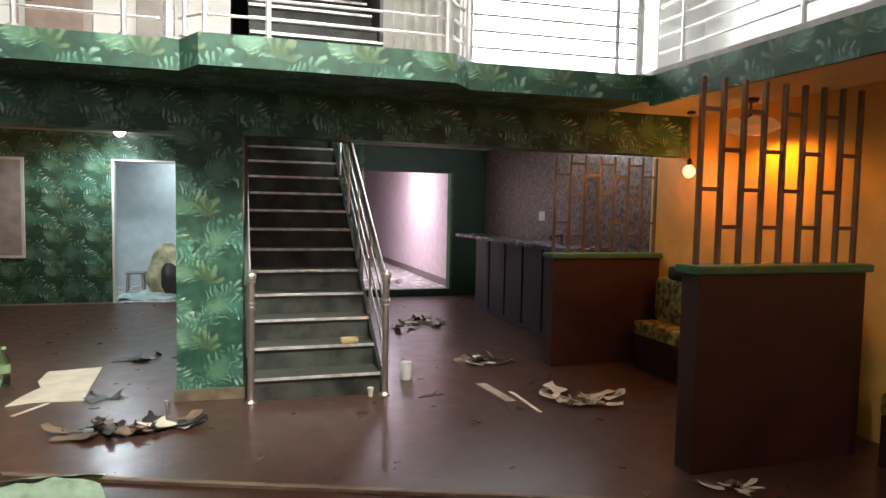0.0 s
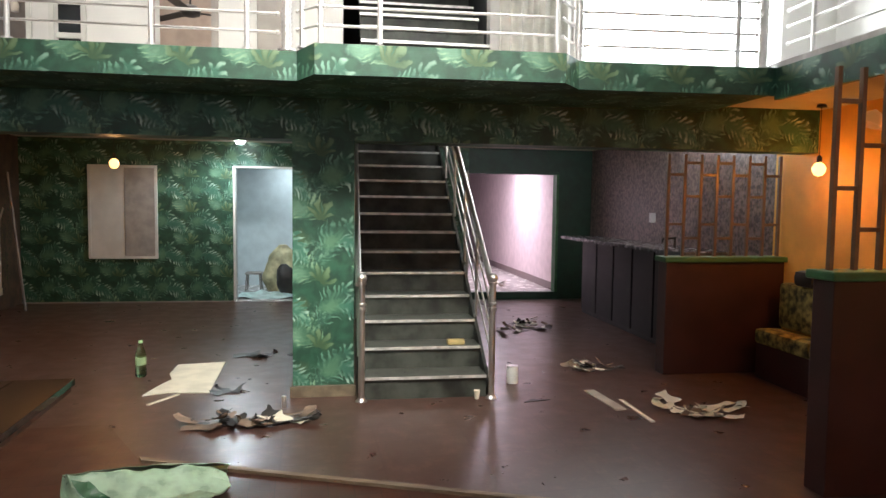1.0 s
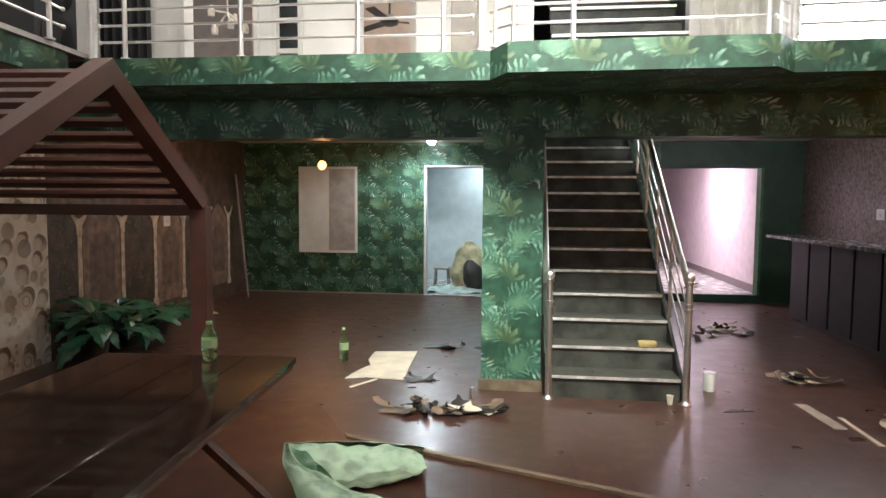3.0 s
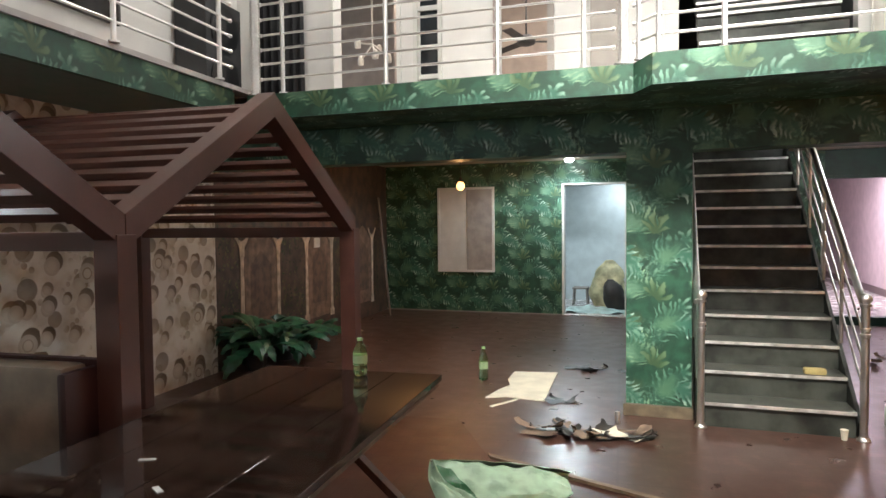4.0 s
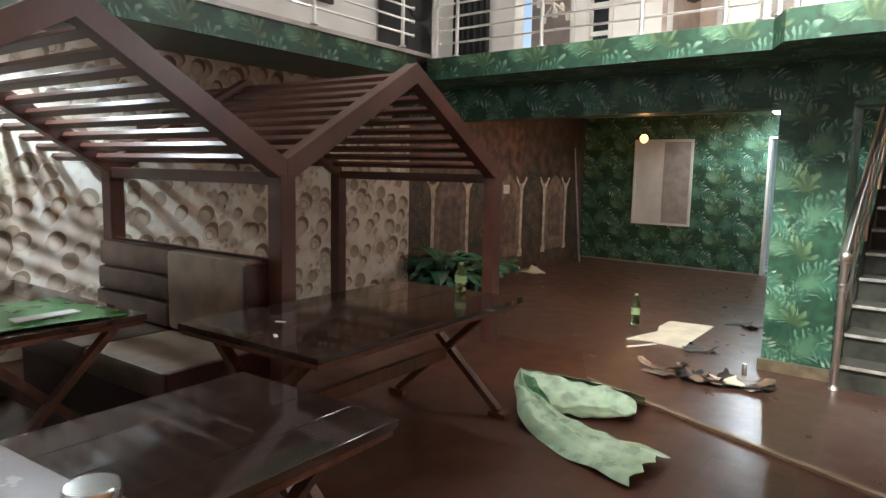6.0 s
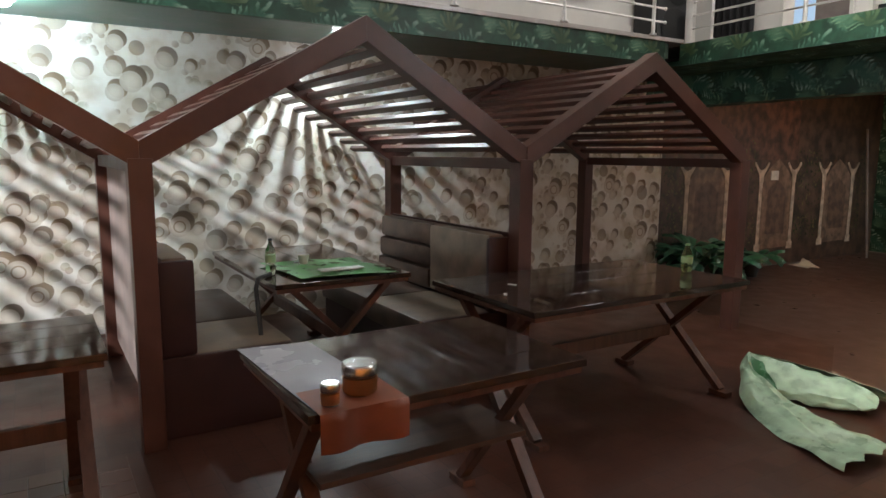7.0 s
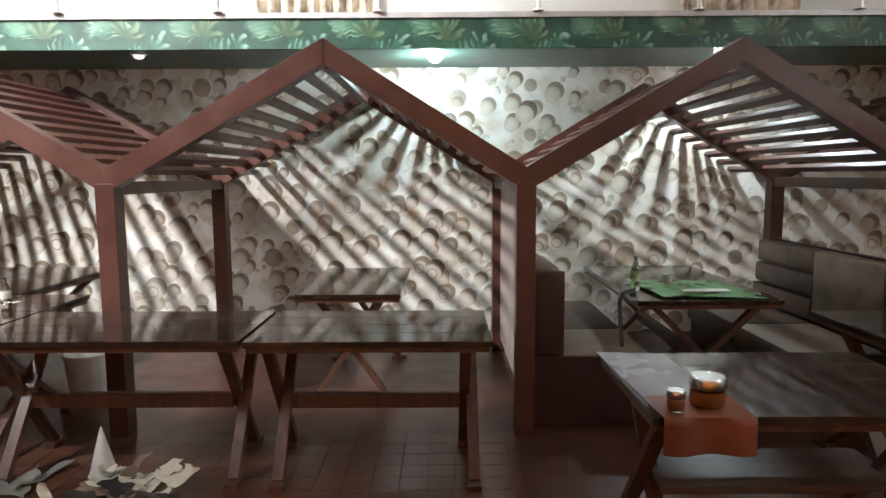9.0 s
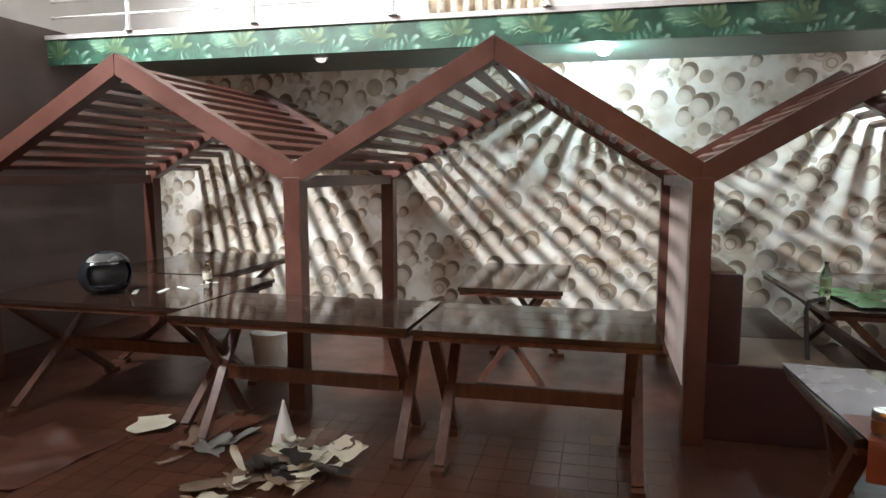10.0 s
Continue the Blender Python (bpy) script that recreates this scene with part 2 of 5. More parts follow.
def circle_paper(name):
    """Cream wallpaper printed with brown discs half covered by pale ones, and clusters of small dots."""
    m, t, b = material(name, 0.42)
    n = Net(t)
    x, y, z = n.split(n.coords())
    uv = n.join(n.math("ADD", x, y), z)
    col = n.mix(n.step(n.noise(uv, 4.0, 3.0), 0.40, 0.68), (0.80, 0.78, 0.72), (0.60, 0.54, 0.44))
    cluster = n.step(n.noise(uv, 3.1, 2.0), 0.47, 0.60)
    for scale, rand, shift, big, small, dark, mid, crowd in (
            (15.0, 0.9, (0.2, 0.5, 0), 0.50, 0.30, (0.22, 0.14, 0.075), (0.37, 0.27, 0.17), True),
            (8.0, 0.9, (3.2, 1.5, 0), 0.44, 0.22, (0.23, 0.22, 0.12), (0.46, 0.43, 0.30), True),
            (4.9, 0.8, (1.3, 0.4, 0), 0.42, 0.22, (0.18, 0.125, 0.075), (0.36, 0.27, 0.17), False),
            (3.7, 0.75, (2.6, 1.9, 0), 0.36, 0.20, (0.13, 0.092, 0.060), (0.28, 0.21, 0.14), False)):
        p = n.vec("ADD", uv, shift)
        vo = n.voronoi(p, scale, rand)
        rnd = n.split(vo["Color"])
        d = n.vec("SCALE", n.vec("SUBTRACT", p, vo["Position"]), scale=scale)
        size = n.math("MULTIPLY_ADD", rnd[0], big - small, small)
        q = n.vec("DIVIDE", d, n.join(size, size, 1.0))
        r = n.vec("LENGTH", q)
        disc = n.step(r, 1.0, 0.90)
        fill = n.mix(n.step(n.vec("DOT_PRODUCT", q, (0.6, 0.8, 0.0)), -0.6, 0.9), mid, dark)
        if crowd:
            keep = n.math("MULTIPLY", n.math("MULTIPLY", cluster, n.step(rnd[2], 0.45, 0.50)), 0.6)
            col = n.mix(n.math("MULTIPLY", disc, keep), col, fill)
            continue
        keep = n.math("MULTIPLY", n.step(rnd[2], 0.15, 0.17), n.math("MULTIPLY_ADD", rnd[1], 0.3, 0.7))
        col = n.mix(n.math("MULTIPLY", disc, keep), col, fill)
        over = n.vec("LENGTH", n.vec("ADD", q, (0.30, 0.42, 0.0)))
        cover = n.math("MULTIPLY", n.step(over, 0.92, 0.84), n.step(rnd[1], 0.12, 0.14))
        ring = n.step(n.math("ABSOLUTE", n.math("SUBTRACT", over, 0.46)), 0.09, 0.03)
        pale = n.mix(n.step(over, 0.2, 0.9), (0.72, 0.67, 0.58), (0.56, 0.50, 0.42))
        pale = n.mix(n.math("MULTIPLY", ring, n.step(rnd[0], 0.84, 0.86)), pale, (0.36, 0.29, 0.21))
        col = n.mix(n.math("MULTIPLY", cover, n.math("MULTIPLY", keep, 0.9)), col, pale)
    n.put(b.inputs["Base Color"], col)
    n.bump(b, n.noise(uv, 120.0, 2.0), 0.1, 0.002)
    return m


def parquet(name, a, b_, joint, rough, tile=0.30, strips=5.0, relief=0.12, uneven=0.35, worn=0.5):
    """Basket-weave blocks of narrow strips, varnished and scuffed."""
    m, t, b = material(name, rough)
    n = Net(t)
    x, y, _ = n.split(n.coords())
    u, v = n.math("DIVIDE", x, tile), n.math("DIVIDE", y, tile)
    iu, iv = n.math("FLOOR", u), n.math("FLOOR", v)
    odd = n.math("MODULO", n.math("ABSOLUTE", n.math("ADD", iu, iv)), 2.0)
    fu, fv = n.math("FRACT", u), n.math("FRACT", v)
    along = n.math("ADD", n.math("MULTIPLY", fu, odd), n.math("MULTIPLY", fv, n.math("SUBTRACT", 1.0, odd)))
    k = n.math("MULTIPLY", along, strips)
    w = n.t.nodes.new("ShaderNodeTexWhiteNoise")
    n.put(w.inputs["Vector"], n.join(iu, iv, n.math("FLOOR", k)))
    wb = n.t.nodes.new("ShaderNodeTexWhiteNoise")
    n.put(wb.inputs["Vector"], n.join(iu, iv, 7.0))
    tone = n.math("ADD", n.math("MULTIPLY", w.outputs["Value"], 0.55), n.math("MULTIPLY", wb.outputs["Value"], 0.45))
    fk = n.math("FRACT", k)
    gap = n.math("MINIMUM", n.math("MINIMUM", fu, n.math("SUBTRACT", 1.0, fu)), n.math("MINIMUM", fv, n.math("SUBTRACT", 1.0, fv)))
    line = n.math("MAXIMUM", n.step(gap, 0.02, 0.006), n.math("MULTIPLY", n.step(n.math("MINIMUM", fk, n.math("SUBTRACT", 1.0, fk)), 0.05, 0.0), 0.6))
    dirt = n.noise(n.coords(), 1.3, 5.0, 0.6)
    col = n.mix(tone, a, b_)
    col = n.mix(n.math("MULTIPLY", n.step(dirt, 0.45, 0.85), 0.3), col, tuple(v * 0.55 for v in a))
    scuff = n.step(n.noise(n.vec("ADD", n.coords(), (5.0, 3.0, 0.0)), 6.0, 8.0, 0.75), 0.48, 0.64)
    col = n.mix(n.math("MULTIPLY", scuff, worn), col, tuple(min(1.0, v * 1.75) for v in b_))
    col = n.mix(n.math("MULTIPLY", line, 0.8), col, joint)
    n.put(b.inputs["Base Color"], col)
    n.put(b.inputs["Roughness"], n.math("ADD", n.math("MULTIPLY", n.noise(n.coords(), 5.0, 5.0), uneven), rough - 0.43 * uneven))
    n.bump(b, n.math("SUBTRACT", n.noise(n.coords(), 30.0, 3.0), line), relief, 0.003)
    return m


def block_wood(name):
    """Parquet blocks: each takes its own tone and grain offset."""
    m, t, b = material(name, 0.30)
    n = Net(t)
    info = n.t.nodes.new("ShaderNodeObjectInfo")
    p = n.vec("ADD", n.coords(), n.vec("SCALE", n.join(info.outputs["Random"], info.outputs["Random"], 0.0), scale=37.0))
    g = n.noise(n.vec("MULTIPLY", p, (60.0, 6.0, 1.0)), 1.0, 4.0)
    tone = n.math("ADD", n.math("MULTIPLY", info.outputs["Random"], 0.5), n.math("MULTIPLY", g, 0.5), clamp=True)
    n.put(b.inputs["Base Color"], n.mix(tone, (0.050, 0.018, 0.011), (0.125, 0.050, 0.029)))
    n.put(b.inputs["Roughness"], n.math("MULTIPLY_ADD", n.noise(p, 7.0, 3.0), 0.16, 0.27))
    n.bump(b, g, 0.08, 0.002)
    return m


def glowing(name, colour, strength):
    m, t, b = material(name, 0.4, 0, colour)
    b.inputs["Emission Color"].default_value, b.inputs["Emission Strength"].default_value = (*colour, 1), strength
    return m


def clear(name, tint, rough=0.03, through_=1.0):
    m, t, b = material(name, rough, 0, tint)
    b.inputs["Transmission Weight"].default_value, b.inputs["IOR"].default_value = through_, 1.4
    return m


PAPER, PAPER_FLAT, CIRCLES = leaf_paper("jungle_wallpaper"), leaf_paper("jungle_wallpaper_soffit", True), circle_paper("circle_wallpaper")
FLOOR = parquet("brown_laminate", (0.066, 0.032, 0.024), (0.078, 0.039, 0.029), (0.060, 0.029, 0.022), 0.30, 0.60, 4.0, 0.03, 0.24)
DECKING = parquet("red_parquet", (0.052, 0.018, 0.011), (0.086, 0.031, 0.019), (0.028, 0.011, 0.007), 0.34, 0.125, 1.0, worn=0.12)
BROWN = plain("red_brown_paint", (0.092, 0.036, 0.026), 0.36, vary=0.15, scale=5, bump=0.08)
MAROON = plain("maroon_laminate", (0.040, 0.0115, 0.010), 0.5, vary=0.2, scale=3)
TOP = wood("dark_walnut_laminate", (0.016, 0.009, 0.007), (0.045, 0.025, 0.018), 0.05, 1, bump=0.01)
TOP.node_tree.nodes["Principled BSDF"].inputs["IOR"].default_value = 1.85
LEG = wood("brown_table_wood", (0.055, 0.022, 0.014), (0.135, 0.060, 0.037), 0.40, 2)
STEEL = plain("brushed_steel", (0.82, 0.80, 0.78), 0.36, 1.0, vary=0.06, bump=0.04)
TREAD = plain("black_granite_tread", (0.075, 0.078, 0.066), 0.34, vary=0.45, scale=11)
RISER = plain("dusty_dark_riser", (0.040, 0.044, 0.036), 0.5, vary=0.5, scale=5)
WHITEWALL = plain("white_emulsion", (0.74, 0.73, 0.70), 0.75, vary=0.05, scale=2)
SHUTTER = plain("white_shutter_paint", (0.66, 0.66, 0.62), 0.5, vary=0.06, scale=4)
CEIL = plain("cream_ceiling", (0.55, 0.50, 0.42), 0.7, vary=0.06, scale=2)
SOUTHWALL = plain("grey_brown_wall", (0.125, 0.092, 0.084), 0.7, vary=0.15, scale=2)
ORANGE = plain("ochre_plaster", (0.82, 0.44, 0.09), 0.6, vary=0.12, scale=2.5)
MOSAIC = plain("pebbled_wallpaper", (0.15, 0.11, 0.10), 0.45, vary=0.5, scale=26, bump=0.4)
DARKGREEN = plain("dark_green_paint", (0.012, 0.045, 0.028), 0.5, vary=0.2)
GREENTRIM = plain("green_trim", (0.04, 0.13, 0.05), 0.5, vary=0.2)
BLACKCLOTH = plain("black_cloth", (0.012, 0.012, 0.014), 0.8, vary=0.3)
GREYCOL = plain("grey_column", (0.34, 0.31, 0.28), 0.6, vary=0.08)
SOFA = plain("brown_leatherette", (0.090, 0.056, 0.042), 0.38, vary=0.25, scale=7, bump=0.3, grain=45)
SOFA_PALE = plain("beige_leatherette", (0.19, 0.135, 0.095), 0.42, vary=0.2, scale=7, bump=0.3, grain=45)
FLORAL = plain("yellow_floral_cloth", (0.24, 0.19, 0.055), 0.8, vary=0.6, scale=16)
PALEPANEL = plain("pale_board", (0.42, 0.33, 0.30), 0.5, vary=0.1)
TRIM = wood("worn_wood_nosing", (0.13, 0.090, 0.060), (0.27, 0.20, 0.135), 0.6, 0, bump=0.5)
PAPERWHITE = plain("off_white_paper", (0.66, 0.62, 0.50), 0.7, vary=0.08)
PAPERBROWN = plain("brown_paper_scrap", (0.20, 0.14, 0.10), 0.8, vary=0.3)
BLACKSCRAP = plain("black_scrap", (0.03, 0.026, 0.024), 0.5, vary=0.3)
BAG = plain("green_plastic_bag", (0.46, 0.66, 0.47), 0.30, vary=0.13, scale=13, bump=0.5, grain=16)
BAGDARK = plain("dark_green_print", (0.06, 0.22, 0.09), 0.3, vary=0.2)
BOTTLE = clear("green_bottle_plastic", (0.58, 0.86, 0.48), 0.04, 1.0)
PALEBOTTLE = clear("pale_green_bottle_glass", (0.80, 0.93, 0.80), 0.03, 1.0)
JARGLASS = clear("clear_plastic", (0.95, 0.93, 0.88))
LABEL = plain("bottle_label", (0.30, 0.42, 0.22), 0.5, vary=0.1)
LEAF = plain("plant_leaf", (0.030, 0.115, 0.060), 0.4, vary=0.35, scale=12)
TILE = plain("pale_floor_tile", (0.55, 0.52, 0.50), 0.25, vary=0.06)


# ---- building helpers ----
def box(bm, x0, y0, z0, x1, y1, z1, bev=0.0, m=None):
    made = bmesh.ops.create_cube(bm, size=1.0)["verts"]
    t = Matrix.Translation(((x0 + x1) / 2, (y0 + y1) / 2, (z0 + z1) / 2)) @ Matrix.Diagonal((abs(x1 - x0), abs(y1 - y0), abs(z1 - z0), 1))
    bmesh.ops.transform(bm, matrix=(m or Matrix()) @ t, verts=made)
    if bev:
        bmesh.ops.bevel(bm, geom=list({e for v in made for e in v.link_edges}), offset=bev, segments=2, profile=0.6, affect="EDGES")
    return bm


def boxes(*rows, bev=0.0):
    bm = bmesh.new()
    for r in rows:
        box(bm, *r, bev=bev)
    return bm


def rod(bm, a, b, r, r2=None, n=12, caps=True):
    a, b = Vector(a), Vector(b)
    made = bmesh.ops.create_cone(bm, cap_ends=caps, segments=n, radius1=r, radius2=r if r2 is None else r2, depth=(b - a).length)["verts"]
    q = (b - a).to_track_quat("Z", "Y").to_matrix().to_4x4()
    bmesh.ops.transform(bm, matrix=Matrix.Translation((a + b) / 2) @ q, verts=made)
    return bm


def rods(*rows, n=12):
    bm = bmesh.new()
    for r in rows:
        rod(bm, *r, n=n)
    return bm


def beam_between(bm, a, b, wide, thick, up=(0, 0, 1), bev=0.004):
    """A squared timber from a to b; wide lies along up x way, thick along up."""
    a, b = Vector(a), Vector(b)
    z = (b - a).normalized()
    x = Vector(up).cross(z).normalized()
    y = z.cross(x)
    m = Matrix((x, y, z)).transposed().to_4x4()
    m.translation = (a + b) / 2
    length = (b - a).length
    return box(bm, -wide / 2, -thick / 2, -length / 2, wide / 2, thick / 2, length / 2, bev, m)


def lathe(profile, n=24):
    """A turned body from (radius, height) pairs."""
    bm = bmesh.new()
    rings = [[bm.verts.new((r * math.cos(2 * math.pi * k / n), r * math.sin(2 * math.pi * k / n), z)) for k in range(n)] for r, z in profile]
    for lo, hi in zip(rings, rings[1:]):
        for k in range(n):
            bm.faces.new((lo[k], lo[(k + 1) % n], hi[(k + 1) % n], hi[k]))
    bm.faces.new(rings[0][::-1])
    bm.faces.new(rings[-1])
    return bm


def moved(bm, x, y, z, rz=0.0, rx=0.0, ry=0.0):
    bmesh.ops.transform(bm, matrix=pose(x, y, z, rx, ry, rz), verts=bm.verts)
    return bm


def mesh_of(name, bm, mat, smooth=False):
    me = bpy.data.meshes.new(name)
    bmesh.ops.recalc_face_normals(bm, faces=bm.faces)
    bm.to_mesh(me)
    bm.free()
    me.materials.append(mat)
    if smooth:
        me.polygons.foreach_set("use_smooth", [True] * len(me.polygons))
        me.set_sharp_from_angle(angle=radians(40))
    return me


def part(name, bm, mat, parent, label="", smooth=False):
    ob = new(name, mesh_of(name, bm, mat, smooth))
    ob.parent = parent
    return tagged(ob, label)


def thing(name, label, category, m=None, group=""):
    ob = new(name)
    ob.empty_display_size = 0.1
    ob.matrix_world = FRAME[0] @ (m or Matrix())
    return tagged(ob, label, category, group)


def solid(name, bm, mat, label, category, m=None, group="", smooth=False, kind=""):
    ob = new(name, mesh_of(name, bm, mat, smooth))
    ob.matrix_world = FRAME[0] @ (m or Matrix())
    return tagged(ob, label, category, group, kind)


def structure(name, bm, mat, label=""):
    return solid(name, bm, mat, label or name.replace("_", " "), "structure", kind="structure")


def slab(points, z0, z1):
    """A flat prism over a plan outline."""
    bm = bmesh.new()
    lo = [bm.verts.new((x, y, z0)) for x, y in points]
    hi = [bm.verts.new((x, y, z1)) for x, y in points]
    bm.faces.new(lo[::-1])
    bm.faces.new(hi)
    for k in range(len(lo)):
        j = (k + 1) % len(lo)
        bm.faces.new((lo[k], lo[j], hi[j], hi[k]))
    return bm


def sheet(nx, ny, fn, thick=0.0015):
    """A thin closed sheet over a grid; fn gives the place for (s, t) in 0..1."""
    bm = bmesh.new()
    g = [[bm.verts.new(fn(i / nx, j / ny)) for j in range(ny + 1)] for i in range(nx + 1)]
    for i in range(nx):
        for j in range(ny):
            bm.faces.new((g[i][j], g[i + 1][j], g[i + 1][j + 1], g[i][j + 1]))
    bm.normal_update()
    r = bmesh.ops.solidify(bm, geom=bm.faces[:], thickness=thick)
    return bm


def ribbon_scrap(length, width, curl, twist, seed, thick=0.002):
    """A curled strip of torn paper or vinyl resting on its lowest edge."""
    rng = random.Random(seed)
    k1, k2 = rng.uniform(0.6, 1.4), rng.uniform(0, 6.28)

    def fn(s, t):
        a = curl * s * k1
        x = (math.sin(a) / curl if curl else s) * length if abs(curl) > 0.01 else s * length
        z = (1 - math.cos(a)) / max(0.01, abs(curl)) * length if abs(curl) > 0.01 else 0.0
        w = (t - 0.5) * width * (1 + 0.25 * math.sin(7 * s + k2))
        c, n = math.cos(twist * s), math.sin(twist * s)
        return (x + 0.01 * math.sin(9 * t + k2), w * c + 0.03 * length * math.sin(4 * s + k2), 0.34 * z + 0.6 * w * n)
    bm = sheet(14, 3, fn, thick)
    low = min(v.co.z for v in bm.verts)
    for v in bm.verts:
        v.co.z -= low
    return bm


# ---- structure: booth side ----
FRAME[0] = WEST
structure("floor", slab([(-4.2, -4.8), (5.6, -4.8), (5.6, 13.0), (-4.2, 13.0)], -0.12, 0.0), FLOOR, "glossy reddish-brown laminate floor with scuffs")
EDGE = [(-4.0, 4.66), (-1.05, 4.66), (-0.726, 4.02), (0.97, 3.27), (3.3, 2.24)]
deck = structure("floor_deck", slab([(-4.0, -4.6), (3.3, -4.6)] + EDGE[::-1], 0.002, DECK), DECKING, "raised red-brown parquet floor of the booth side")
structure("wall_west", boxes((-4.2, -4.8, 0, -4.0, 6.21, 2.75)), CIRCLES, "wall papered with shaded brown and cream circles")
structure("wall_west_mural", boxes((-4.2, 6.21, 0, -4.0, 12.0, 2.75)), plain("brown_mural_ground", (0.075, 0.045, 0.030), 0.5, vary=0.5, scale=5), "wall with a brown garden mural")
structure("wall_south", boxes((-4.2, -4.8, 0, 5.6, -4.62, 2.66)), SOUTHWALL, "plain grey-brown wall")
structure("soffit_west", boxes((-4.0, -4.62, 2.42, -2.93, 4.95, 2.56)), plain("green_soffit_paint", (0.07, 0.13, 0.10), 0.35, vary=0.2), "dark green painted soffit under the gallery")
structure("fascia_west", boxes((-2.93, -4.62, 2.37, -2.89, 4.86, 2.565)), PAPER, "gallery edge papered with teal jungle leaves")
structure("gallery_floor_west", boxes((-4.0, -4.62, 2.565, -2.87, 6.3, 2.60)), TILE, "pale tiled gallery floor")
structure("upper_wall_west", boxes((-4.1, -7.0, 2.60, -3.9, 6.6, 5.4)), WHITEWALL, "white upper gallery wall")
# the window opening is invented to give the south fill a source
structure("upper_wall_south", boxes((-4.1, -7.2, 2.60, -1.1, -7.0, 5.4), (2.3, -7.2, 2.60, 6.2, -7.0, 5.4), (-1.1, -7.2, 2.60, 2.3, -7.0, 3.2), (-1.1, -7.2, 4.9, 2.3, -7.0, 5.4)), WHITEWALL, "white upper gallery wall with an added, unseen window opening")
structure("gallery_floor_south", boxes((-4.1, -7.0, 2.56, 6.2, -4.80, 2.655)), TILE, "pale tiled gallery floor")
structure("trim_deck_edge", slab([(-0.726, 4.02), (-0.700, 3.965), (0.985, 3.225), (3.3, 2.20), (3.3, 2.245), (0.97, 3.272)], DECK + 0.001, DECK + 0.018), TRIM, "pale worn wooden nosing on the deck edge")

# ---- structure: stair side ----
FRAME[0] = NORTH
YN = 11.03
structure("wall_north", boxes((-5.2, YN, 0, -1.575, YN + 0.15, 2.6), (-1.575, YN, 2.10, -0.62, YN + 0.15, 2.6), (-0.62, YN, 0, 2.14, YN + 0.15, 2.6)), PAPER, "wall papered with green jungle leaves")
structure("wall_north_bar", boxes((2.14, YN, 0, 3.63, YN + 0.15, 0.12), (2.14, YN, 2.09, 3.63, YN + 0.15, 2.6), (3.63, YN, 0, 4.5, YN + 0.15, 2.6)), DARKGREEN, "dark green painted wall round the corridor opening")
structure("wall_east_bar", boxes((4.25, 6.2, 0, 4.45, YN, 2.6)), MOSAIC, "wall behind the bar with a pebbled pinkish paper")
structure("wall_east", boxes((4.25, -6.0, 0, 4.45, 6.2, 2.6)), ORANGE, "ochre plaster wall glowing under warm bulbs")
structure("ceiling_north", boxes((-5.2, 5.88, 2.50, 0.10, YN, 2.55), (0.10, 8.95, 2.50, 1.40, YN, 2.55), (1.40, 5.88, 2.50, 4.25, YN, 2.55)), CEIL, "cream ceiling under the gallery")
structure("ceiling_east", boxes((3.22, -6.0, 2.42, 4.25, 5.63, 2.55)), CEIL, "cream ceiling under the east gallery")
structure("beam_north", boxes((-5.0, 5.63, 2.05, 4.25, 5.88, 2.55)), PAPER, "long beam papered with green jungle leaves")
OUT = [(-3.19, 4.90), (-0.20, 4.90), (-0.075, 4.645), (1.56, 4.60), (1.72, 4.80), (3.17, 4.74)]
structure("soffit_north", slab(OUT + [(3.17, 5.63), (-5.0, 5.63), (-5.0, 4.90)], 2.37, 2.40), PAPER_FLAT, "gallery underside papered with dark jungle leaves")


def ribbon(points, z0, z1, thick):
    bm = bmesh.new()
    rows = []
    for k, (x, y) in enumerate(points):
        rows.append([bm.verts.new((x, y + d, z)) for d, z in ((0, z0), (0, z1), (thick, z1), (thick, z0))])
    for a, b in zip(rows, rows[1:]):
        for k in range(4):
            bm.faces.new((a[k], a[(k + 1) % 4], b[(k + 1) % 4], b[k]))
    bm.faces.new(rows[0])
    bm.faces.new(rows[-1][::-1])
    return bm


structure("fascia_north", ribbon([(x, y - 0.03) for x, y in OUT], 2.36, 2.555, 0.028), PAPER, "gallery edge papered with green jungle leaves")
structure("gallery_floor_north", slab(OUT + [(3.17, 6.3), (-5.0, 6.3), (-5.0, 4.95)], 2.55, 2.562), TILE, "pale tiled gallery floor")
structure("fascia_east", boxes((3.17, -6.0, 2.33, 3.21, 4.72, 2.555)), PAPER, "gallery edge papered with green jungle leaves")
structure("gallery_floor_east", boxes((3.19, -6.0, 2.556, 5.4, 6.3, 2.60)), TILE, "pale tiled gallery floor")
structure("upper_wall_east", boxes((4.9, -7.0, 2.60, 5.1, 6.3, 5.4)), WHITEWALL, "white upper gallery wall")
UY = 6.3
